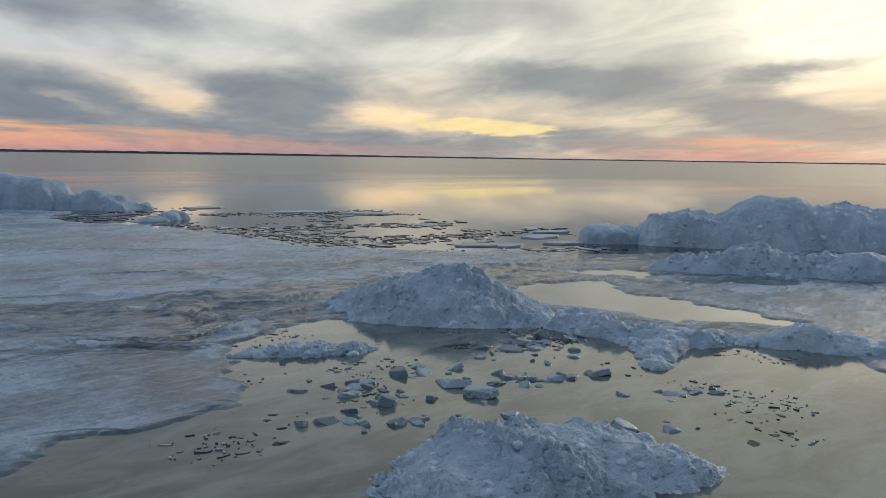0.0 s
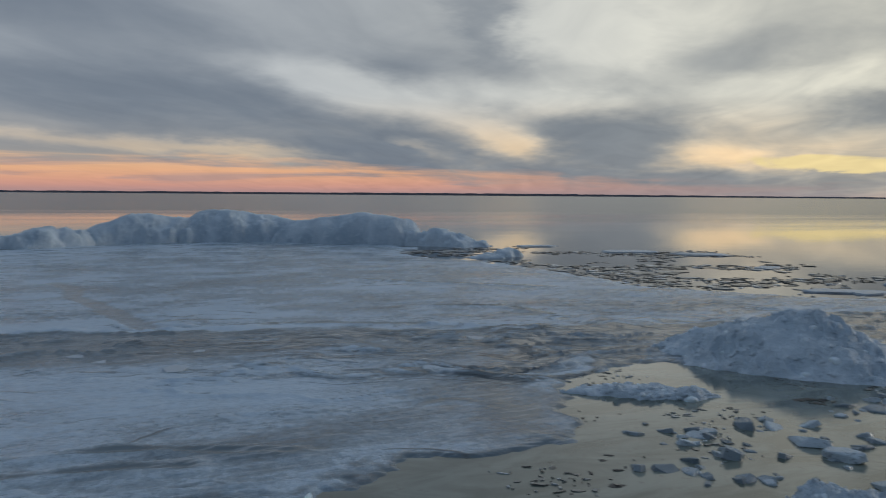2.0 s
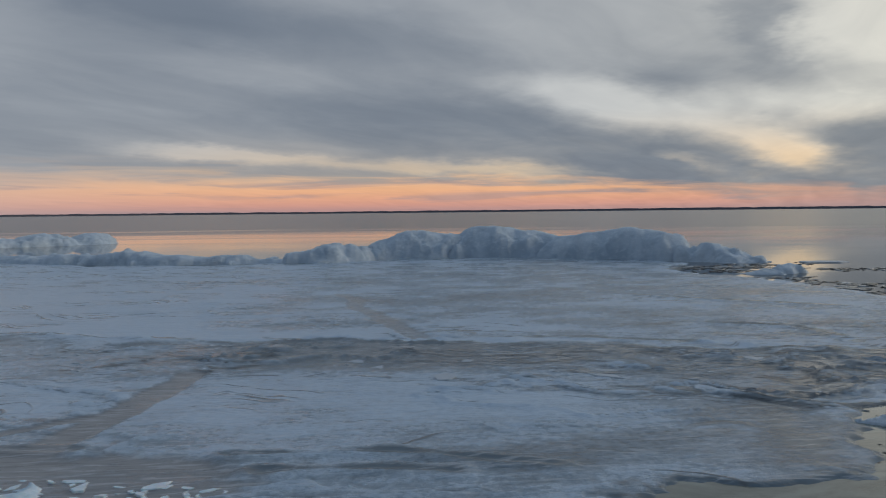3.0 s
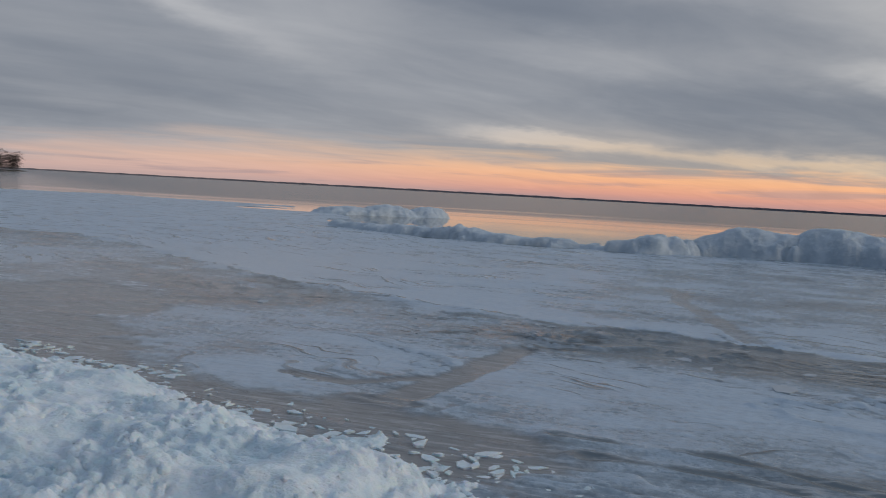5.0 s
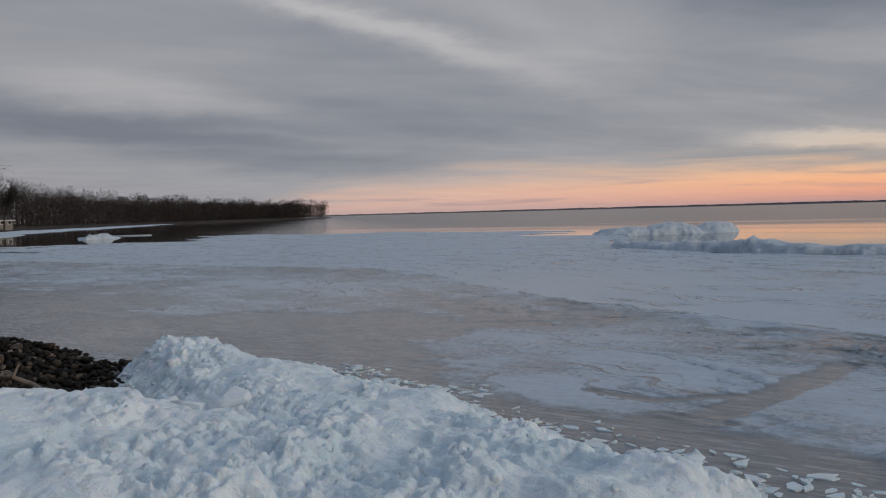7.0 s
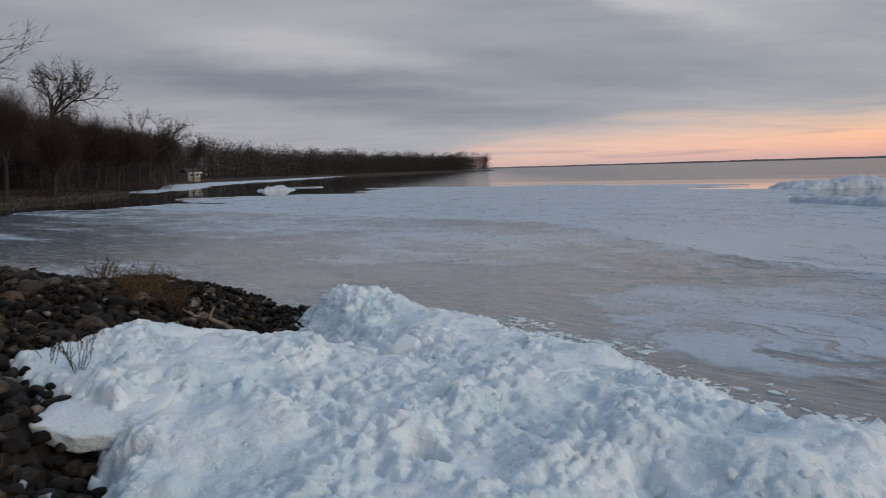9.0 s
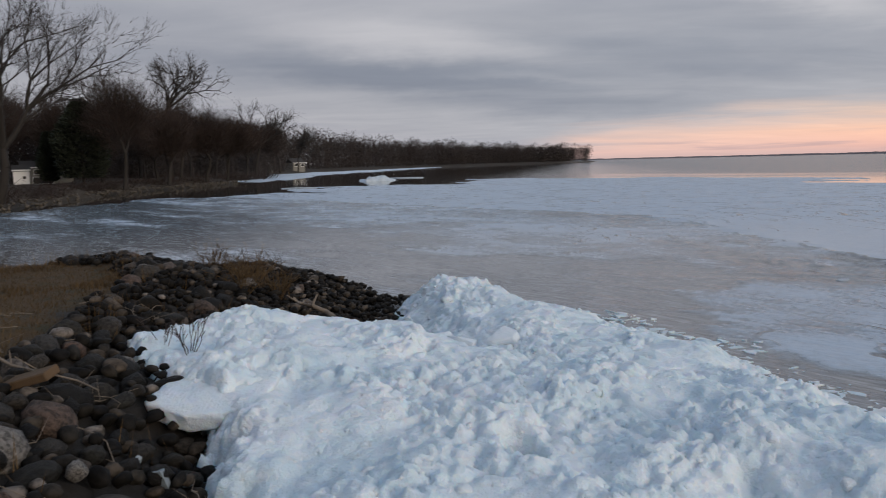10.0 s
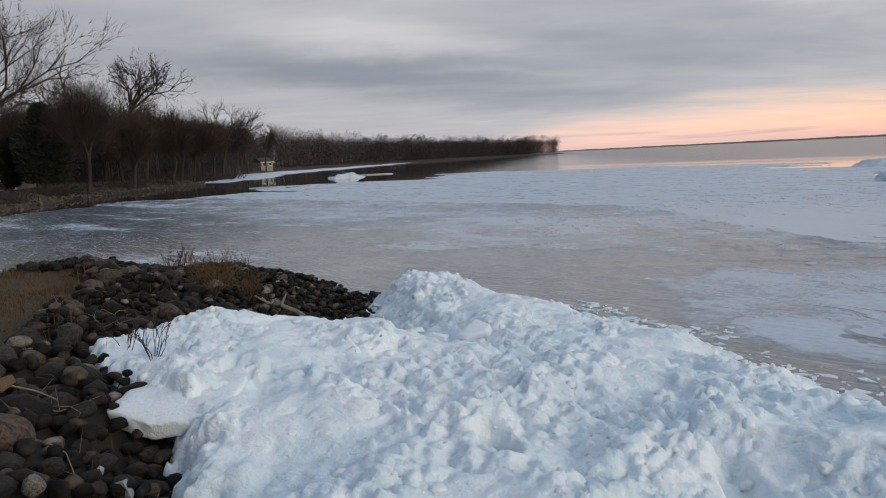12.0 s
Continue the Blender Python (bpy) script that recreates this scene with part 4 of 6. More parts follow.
# the row of heaps at the outer edge of the sheet
ROW = "rounded snow-covered ice heap in a row along the sheet's edge"
heap("ice_mound", [(0.4, 46.4), (4.6, 46.2), (7.6, 46.6), (8.4, 48.6), (4.6, 49.6), (1.4, 48.4)], [(3.9, 47.6, 1.75), (2.0, 47.2, 0.9), (6.0, 47.8, 1.45), (5.2, 48.2, 1.5), (7.3, 47.8, 1.35)], 0.10, ROW, 0.7, 18, 1.5, 1.0, rough=0.28, swell=0.6)
heap("ice_mound", [(6.0, 46.5), (8.2, 46.4), (11.0, 46.2), (13.4, 45.4), (13.0, 48.4), (8.6, 50.0), (6.2, 48.8)], [(7.7, 48.0, 1.95), (9.0, 48.0, 1.72), (10.6, 47.6, 1.5), (6.6, 47.6, 1.3), (12.4, 46.6, 1.2)], 0.10, ROW, 0.7, 19, 1.5, 1.0, rough=0.28, swell=0.6)
heap("ice_mound", [(10.6, 46.0), (13.0, 43.0), (16.6, 41.3), (18.6, 41.6), (18.4, 44.0), (14.6, 46.6), (12.0, 47.6)], [(15.5, 43.6, 1.72), (16.6, 43.0, 1.55), (13.6, 44.8, 1.40), (12.2, 45.8, 1.20), (17.7, 42.6, 1.40)], 0.10, ROW, 0.7, 20, 1.5, 1.1, rough=0.28, swell=0.6)
heap("ice_mound", [(16.8, 41.2), (18.9, 38.9), (20.7, 38.5), (21.2, 39.4), (20.2, 41.0), (18.4, 42.4)], [(18.3, 40.8, 0.95), (19.3, 39.9, 0.72), (20.5, 39.1, 0.40)], 0.09, ROW, 0.6, 21, 1.0, 0.6, rough=0.5, swell=1.1)
heap("ice_ridge", [(-3.4, 43.6), (-1.0, 43.6), (1.6, 45.4), (1.9, 47.2), (-0.4, 46.6), (-3.0, 45.6)], [(-2.4, 44.6, 0.62), (-0.6, 45.0, 0.95), (0.9, 46.2, 0.85)], 0.11, "low broken ice ridge along the sheet's outer edge", 0.6, 22, 0.7, 0.8, category="ice ridge", rough=0.6, swell=1.0)
heap("ice_ridge", [(-15.4, 46.4), (-9.4, 44.6), (-5.2, 44.6), (-3.0, 44.4), (-3.4, 46.0), (-9.2, 46.6), (-15.0, 48.6), (-21, 52), (-22, 50.4)], [(-14.0, 47.2, 0.42), (-11.6, 46.2, 0.72), (-9.4, 45.6, 0.50), (-6.6, 45.4, 0.32), (-4.2, 45.2, 0.40), (-19, 50.6, 0.34)], 0.12,
     "low broken ice ridge along the sheet's outer edge", 0.6, 28, 0.7, 1.0, category="ice ridge", rough=0.7, swell=1.0)
mound("ice_mound", [(-30, 74.5, 0.7, 3.6, 2.0, 35), (-26.8, 77.4, 1.05, 3.4, 2.2, 35), (-23.8, 80.4, 1.0, 2.6, 1.9, 40)], 0.14, "pale grounded ice heap in the open water", 0.7, 0.6, 23)
mound("ice_mound", [(18.4, 32.6, 0.34, 0.9, 0.6, 10), (17.2, 32.2, 0.18, 1.0, 0.6, 0)], 0.06, "small ice lump on the brash beside the heaps", 0.35, 0.7, 24)
mound("ice_mound", [(-108, 70, 0.45, 2.4, 1.2, 60), (-112, 73, 0.25, 3.0, 1.1, 60)], 0.15, "far ice hummock in the dark water of the bay", 0.7, 1.2, 25)


def bank_floor(x, y):
    return np.maximum(land_height(x, y)[0], -0.05)


# the ice shoved on to the bank
PILE = [(-4.2, 1.4), (-4.86, 1.66), (-5.3, 1.86), (-5.75, 2.06), (-6.25, 1.95), (-6.8, 1.85), (-7.9, 2.05), (-8.8, 2.7), (-8.5, 3.6), (-7.6, 4.5), (-6.3, 4.8), (-5.2, 5.3), (-3.4, 5.7), (-1.2, 5.6), (0.8, 5.2), (1.8, 4.6), (1.2, 3.9),
        (0.0, 3.3), (-1.5, 2.5), (-2.6, 1.8), (-3.4, 1.4)]
TOPS = [(-8.2, 2.7, 1.0), (-7.2, 2.5, 1.06), (-7.6, 3.3, 1.06), (-6.95, 3.95, 1.03), (-6.2, 4.0, 0.98), (-5.5, 4.1, 0.97), (-5.0, 4.5, 0.90), (-4.1, 4.75, 0.95), (-3.1, 4.8, 0.96), (-2.2, 4.85, 0.92), (-1.0, 4.6, 0.62), (0.5, 4.3, 0.40),
        (-6.3, 2.5, 1.05), (-6.2, 3.1, 1.06), (-5.4, 2.5, 0.98), (-5.2, 3.5, 0.86), (-4.5, 2.6, 0.94), (-4.0, 3.4, 0.95), (-3.5, 3.0, 0.86), (-3.0, 2.4, 0.62), (-4.6, 2.0, 0.72), (-3.4, 4.1, 0.86), (-2.2, 3.6, 0.62), (-1.2, 3.4, 0.45)]
# the ice shoved on to the bank
shore_pile = heap("shore_ice_mound", PILE, TOPS, 0.02, "great white heap of crushed lake ice on the stone bank", 0.20, 26, 0.45, 0.42, swell=0.6, sharp=0.30, rough=1.15, mat=SNOW_ICE, floor=bank_floor, group="shore ice", category="ice pile",
                  pits=[(-3.80, 3.37, 0.34, 0.26, 0.13, -17), (-2.6, 4.0, 0.10, 0.3, 0.12, -30)], blocks=900, block=(0.03, 0.11), singles=70)


def ice_ledge():
    """The smooth tongue of ice that juts out over the stones."""
    bm = bmesh.new()
    for px, py, pz in [(-6.12, 1.80, 0.93), (-5.72, 1.96, 0.88), (-5.4, 2.3, 0.92), (-5.8, 2.8, 1.04), (-6.6, 2.5, 1.04), (-6.42, 2.1, 0.99)]:
        bm.verts.new((px, py, pz))
        bm.verts.new((px * 0.9 + -5.95 * 0.1, py * 0.9 + 2.2 * 0.1, pz - 0.15))
    bmesh.ops.convex_hull(bm, input=bm.verts)
    bmesh.ops.subdivide_edges(bm, edges=bm.edges[:], cuts=9, use_grid_fill=True)
    for _ in range(4):
        bmesh.ops.smooth_vert(bm, verts=bm.verts, factor=0.5, use_axis_x=True, use_axis_y=True, use_axis_z=True)
    for v in bm.verts:
        v.co += 0.022 * noise.noise_vector(v.co * 3.1) + 0.016 * noise.noise_vector(v.co * 8.0) + 0.008 * noise.noise_vector(v.co * 19.0)
    for f in bm.faces:
        f.smooth = True
    part("ice_ledge", bm, SNOW_ICE, shore_pile, "smooth tongue of white ice jutting over the stones")


ice_ledge()
RIDGE = [(-11.9, 8.8), (-11.95, 7.9), (-10.8, 7.1), (-9.5, 6.75), (-8.5, 6.5), (-7.4, 5.6), (-6.2, 4.7), (-4.7, 4.5), (-2.0, 4.5), (0.5, 4.7), (2.3, 5.6), (2.0, 6.7), (0.5, 7.05), (-1.26, 7.5), (-2.3, 8.0), (-2.3, 8.4), (-3.0, 8.75), (-3.4, 8.4),
         (-4.4, 8.7), (-5.4, 9.2), (-6.5, 9.5), (-8.4, 10.2), (-9.6, 10.1), (-11.0, 9.6)]
CRESTS = [(-11.25, 8.25, 0.71), (-10.3, 8.15, 0.65), (-9.4, 7.7, 0.52), (-8.4, 7.8, 0.46), (-7.4, 7.9, 0.39), (-6.6, 7.8, 0.3), (-5.5, 7.2, 0.27), (-4.5, 6.6, 0.33), (-3.0, 6.5, 0.23), (-1.2, 6.2, 0.2), (0.6, 6.2, 0.15), (-6.5, 6.2, 0.34), (-5.0, 5.6, 0.43), (-3.0, 5.6, 0.38), (-7.5, 9.3, 0.11), (-5.0, 8.6, 0.09), (-3.0, 7.9, 0.09), (-1.5, 7.2, 0.08), (-9.6, 9.4, 0.24), (-2.75, 8.45, 0.2), (1.1, 6.5, 0.16), (-10.4, 7.35, 0.28), (-9.4, 7.05, 0.18), (-8.6, 6.8, 0.16), (-7.9, 6.3, 0.2)]
heap("shore_ice_ridge", RIDGE, CRESTS, 0.024, "white ridge of crushed ice along the water's edge", 0.17, 27, 1.0, 0.5, swell=1.1, sharp=0.4, rough=1.15, mat=SNOW_ICE, group="shore ice", category="ice ridge", blocks=1500, block=(0.03, 0.13), singles=70)

# ---------------------------------------------------------------- ice pieces


def convex(points, bevel=0.0, flat_shade=True):
    bm = bmesh.new()
    for p in points:
        bm.verts.new(p)
    bmesh.ops.convex_hull(bm, input=bm.verts)
    loose = [v for v in bm.verts if not v.link_faces]
    bmesh.ops.delete(bm, geom=loose, context="VERTS")
    bmesh.ops.dissolve_limit(bm, angle_limit=radians(12), verts=bm.verts, edges=bm.edges)
    if bevel:
        bmesh.ops.bevel(bm, geom=bm.edges[:], offset=bevel, segments=1, affect="EDGES", clamp_overlap=True)
    for f in bm.faces:
        f.smooth = not flat_shade
    return bm


def chunk_mesh(seed, thin):
    """One broken piece of ice about a metre across, lying on its base."""
    rng = random.Random(seed)
    pts = []
    for k in range(7):
        a = k * math.tau / 7 + rng.uniform(-0.35, 0.35)
        q = rng.uniform(0.20, 0.56)
        x, y = q * math.cos(a), q * math.sin(a) * 0.75
        pts.append((x, y, -0.08))
        pts.append((x * rng.uniform(0.7, 1.0), y * rng.uniform(0.7, 1.0), thin * rng.uniform(0.4, 1.2) + 0.6 * thin * x))
    bm = convex(pts, 0.02, True)
    me = bpy.data.meshes.new("ice_chunk")
    bm.to_mesh(me)
    bm.free()
    me.materials.append(CLEAR_ICE)
    return me


CHUNKS = [chunk_mesh(200 + k, (0.12, 0.16, 0.22, 0.28)[k % 4]) for k in range(12)]
# x, y, size: the pieces that stand out in the pond
PIECES = [(9.85, 7.15, 0.62), (9.6, 7.5, 0.40), (10.3, 7.3, 0.42), (10.7, 7.2, 0.45), (9.15, 5.65, 0.40), (9.5, 5.5, 0.42), (8.9, 5.75, 0.32), (7.6, 7.3, 0.50), (7.9, 7.1, 0.40), (8.35, 7.0, 0.42),
          (7.75, 6.5, 0.55), (7.7, 5.95, 0.55), (8.2, 6.15, 0.40), (8.55, 6.2, 0.38), (8.7, 5.95, 0.30), (6.7, 6.45, 0.42), (5.7, 6.4, 0.42), (5.9, 6.25, 0.26), (6.2, 5.85, 0.30), (6.4, 5.75, 0.24),
          (6.8, 7.2, 0.36), (6.6, 7.5, 0.34), (6.95, 7.4, 0.30), (6.5, 7.0, 0.26), (9.4, 4.35, 0.40), (9.7, 4.2, 0.30), (11.0, 7.0, 0.4), (7.8, 4.0, 0.42), (8.1, 3.7, 0.30), (7.3, 5.2, 0.34)]
rng = random.Random(77)
for _ in range(110):
    x, y, q = PIECES[rng.randrange(30)]
    PIECES.append((x + rng.gauss(0, 0.24), y + rng.gauss(0, 0.20), rng.uniform(0.10, 0.26)))
for _ in range(16):
    PIECES.append((rng.gauss(10.0, 0.6), rng.gauss(7.1, 0.35), rng.uniform(0.12, 0.3)))
for i, (x, y, size) in enumerate(PIECES):
    ob = thing("ice_chunk", CHUNKS[i % 12], None, "broken slab of grey-blue ice lying in the pond", "ice chunk", "pond ice chunks")
    ob.matrix_basis = pose(x, y, 0.0, rng.uniform(-15, 15), rng.uniform(-15, 15), rng.uniform(0, 360)) @ Matrix.Diagonal((size * 1.1, size * 0.95, size * 0.66, 1))


def scatter_plates(name, spots, sizes, thick, seed, mat, label, category):
    """Many thin broken plates of ice in one mesh."""
    rng = random.Random(seed)
    verts, faces = [], []
    for (x, y), size in zip(spots, sizes):
        n = 6
        turn, squash = rng.uniform(0, math.tau), rng.uniform(0.25, 0.8)
        ring = []
        for k in range(n):
            a = k * math.tau / n + rng.uniform(-0.3, 0.3)
            q = size * rng.uniform(0.2, 0.62)
            u, v = q * math.cos(a), q * math.sin(a) * squash
            ring.append((x + u * math.cos(turn) - v * math.sin(turn), y + u * math.sin(turn) + v * math.cos(turn)))
        h, lean = thick * rng.uniform(0.5, 1.3), rng.uniform(-0.25, 0.25) * thick
        o = len(verts)
        verts += [(a, b, -0.03) for a, b in ring] + [(a * 0.96 + x * 0.04, b * 0.96 + y * 0.04, h + lean * math.cos(k)) for k, (a, b) in enumerate(ring)]
        for k in range(n):
            j = (k + 1) % n
            faces.append((o + k, o + j, o + n + j, o + n + k))
        faces += [(o + n, o + n + 1, o + n + 2, o + n + 3), (o + n, o + n + 3, o + n + 4, o + n + 5)]
    return thing(name, mesh_of(name, verts, faces, False), mat, label, category, kind="stuff")


def build_brash():
    rng = np.random.RandomState(9)
    zone = [(15, 37), (20, 38), (24, 40), (29, 33), (29, 28), (25.5, 23), (28, 18), (25, 14.8), (21.5, 13.4), (17, 18), (16.4, 24), (16.5, 30)]
    x, y = rng.uniform(14, 32, 14000), rng.uniform(12.5, 44, 14000)
    d = inside(x, y, zone)
    dens = smooth01(d, -1.5, 1.2) * smooth01(fbm(x * 0.32, y * 0.5, 310, 4) + 0.32 * smooth01(inside(x, y, ICE), -6, 0) - 0.05, 0.0, 0.28)
    ok = rng.rand(len(x)) < dens * 0.62
    x, y = x[ok], y[ok]
    scatter_plates("brash_ice", list(zip(x, y)), 0.16 + 0.75 * rng.rand(len(x)) ** 3, 0.022, 31, BRASH, "brash of thin broken ice plates afloat at the sheet's edge", "brash ice")
    # the crumbs of the pond
    x, y = rng.uniform(4.0, 12.5, 4200), rng.uniform(2.2, 10.8, 4200)
    d = inside(x, y, POND)
    dens = smooth01(d, 0.1, 0.5) * smooth01(fbm(x * 0.9, y * 0.9, 320, 4) + 0.22 * np.exp(-((x - 7.3) ** 2 + (y - 6.6) ** 2) / 3.2) - 0.12, 0.05, 0.3)
    ok = rng.rand(len(x)) < dens * 0.95
    scatter_plates("ice_crumbs", list(zip(x[ok], y[ok])), 0.03 + 0.15 * rng.rand(ok.sum()) ** 2.5, 0.014, 32, BRASH, "small dark crumbs of broken ice scattered in the pond", "ice crumbs")
    # dark weed caught between them
    spots = [(x0 + rng.normal(0, q), y0 + rng.normal(0, q * 0.5)) for x0, y0, q, n in [(9.45, 7.85, 0.2, 60), (9.2, 3.1, 0.4, 22), (5.5, 6.6, 0.5, 14), (6.1, 8.3, 0.25, 16), (10.2, 5.6, 0.5, 10)] for _ in range(n)]
    scatter_plates("drift_weed", spots, 0.03 + 0.16 * rng.rand(len(spots)) ** 2.5, 0.010, 34, DARK_STAKE, "dark scraps of drifted weed frozen in the pond", "weed scraps")
    # flat pieces pressed together along the broken belt and beside the shore ridge
    x, y = rng.uniform(-22, 9, 5200), rng.uniform(8, 19.5, 5200)
    rim = np.interp(x, [p[0] for p in RIM], [p[1] for p in RIM])
    near = smooth01(rim - y, 0.4, 1.0) * smooth01(rim - y, 4.6, 2.6) * smooth01(fbm(x * 0.4, y * 0.7, 330, 4), -0.04, 0.16) * smooth01(x, -16, -9)
    ok = rng.rand(len(x)) < near * 0.38
    scatter_plates("ice_rubble", list(zip(x[ok], y[ok])), 0.12 + 0.6 * rng.rand(ok.sum()) ** 2.5, 0.035, 33, LAKE_ICE_PIECE, "belt of flat broken ice pieces frozen into the sheet", "ice rubble")


def build_fringe():
    """Crushed ice spilling from the shore ridge over the wet sheet."""
    rng = np.random.RandomState(12)
    line = [(-9.6, 9.9), (-7.6, 9.6), (-5.6, 8.7), (-4.0, 8.1), (-2.2, 7.6), (-0.6, 7.1), (1.2, 7.0)]
    x, y = rng.uniform(-11, 2.2, 9000), rng.uniform(6, 11.5, 9000)
    d = near_line(x, y, line) + 0.9 * fbm(x * 0.9, y * 0.9, 340, 4)
    pick = np.nonzero(rng.rand(len(x)) < smooth01(d, 1.1, 0.0) * 0.5)[0][:750]
    scatter_plates("ice_fringe", [(x[i], y[i]) for i in pick], 0.06 + 0.30 * rng.rand(len(pick)) ** 2.5, 0.03, 35, SNOW_ICE, "fringe of crushed white ice spilling over wet lake ice", "crushed ice")


def floe_mesh(seed):
    rng = random.Random(seed)
    pts = []
    for k in range(11):
        a = k * math.tau / 11 + rng.uniform(-0.2, 0.2)
        q = rng.uniform(0.38, 0.52)
        x, y = q * math.cos(a), q * math.sin(a) * 0.55
        pts += [(x, y, -0.02), (x * 0.95, y * 0.95, rng.uniform(0.035, 0.07))]
    bm = convex(pts, 0.0)
    me = bpy.data.meshes.new("ice_floe")
    bm.to_mesh(me)
    bm.free()
    me.materials.append(LAKE_ICE_PIECE)
    return me


LAKE_ICE_PIECE = material("loose_lake_ice", plain_look((0.36, 0.42, 0.48), 0.4, 0.3, 5.0))
build_brash()
build_fringe()
FLOES = [floe_mesh(400 + k) for k in range(4)]
for i, (x, y, size, turn) in enumerate([(25.0, 23.8, 1.6, 20), (20.7, 17.1, 2.0, -30), (21.4, 16.4, 1.6, 10), (23.4, 15.7, 1.7, -20), (24.6, 17.6, 2.0, 5), (26.6, 18.6, 1.8, -25), (25.6, 33.0, 3.4, -30), (27.6, 30.4, 3.0, -40), (23.5, 38.6, 2.6, 0),
                                        (-87, 46, 4.6, 60), (-70, 62, 3.6, 40), (-122, 86, 7.0, 50)]):
    ob = thing("ice_floe", FLOES[i % 4], None, "flat pale ice floe afloat in open water", "ice floe", "ice floes")
    ob.matrix_basis = pose(x, y, 0.0, 0, 0, turn) @ Matrix.Diagonal((size, size, max(0.8, size * 0.3), 1))


def build_skim():
    """The glassy skin of new ice on the pond."""
    xs, ys = np.arange(2, 21, 0.1), np.arange(-5, 12, 0.1)
    x, y = np.meshgrid(xs, ys)
    z = np.full(x.shape, 0.004)
    d = inside(x, y, POND)
    for p in POOLS[:3]:
        d = np.maximum(d, inside(x, y, p))
    verts = np.stack([x, y, z], -1).reshape(-1, 3)
    v, f, _ = kept(verts, grid_faces(len(ys), len(xs)), (d > -0.9).ravel())
    thing("skim_ice", mesh_of("skim_ice", v, f), SKIM, "glassy skin of new ice over the pond", "thin ice", kind="structure")


def skim_look(k, s, p):
    cloudy = k.noise(k.stretch(p, (0.6, 1.3, 1.0), 30), 1.1, 5.0, 0.6, 0.8)
    fine = k.noise(p, 6.0, 5.0, 0.6)
    c = k.mix(k.step(cloudy, 0.36, 0.66), (0.070, 0.090, 0.076), (0.18, 0.212, 0.188))
    k.link(k.mix(k.math("MULTIPLY", k.step(fine, 0.56, 0.72), 0.5), c, (0.07, 0.07, 0.06)), s["Base Color"])
    k.link(k.math("MULTIPLY_ADD", cloudy, 0.14, 0.02), s["Roughness"])
    s["IOR"].default_value = 1.5
    bump(k, s, k.math("ADD", cloudy, k.math("MULTIPLY", fine, 0.15)), 0.14, 0.03)


SKIM = material("skim_ice", skim_look)
build_skim()

# ---------------------------------------------------------------- the stone bank


def stone_mesh(seed, fine=2):
    bm = bmesh.new()
    bmesh.ops.create_icosphere(bm, subdivisions=fine, radius=0.5)
    rng = random.Random(seed)
    off = Vector((rng.uniform(0, 50), rng.uniform(0, 50), rng.uniform(0, 50)))
    cuts = [(Vector((rng.uniform(-1, 1), rng.uniform(-1, 1), rng.uniform(-1, 1))).normalized(), rng.uniform(0.28, 0.44)) for _ in range(7)]
    for v in bm.verts:
        v.co *= 1 + 0.5 * noise.noise(v.co * 1.9 + off)
        for n, d in cuts:
            over = v.co.dot(n) - d
            if over > 0:
                v.co -= n * over * 0.7
    for f in bm.faces:
        f.smooth = True
    me = bpy.data.meshes.new("stone")
    bm.to_mesh(me)
    bm.free()
    me.materials.append(STONE)
    return me


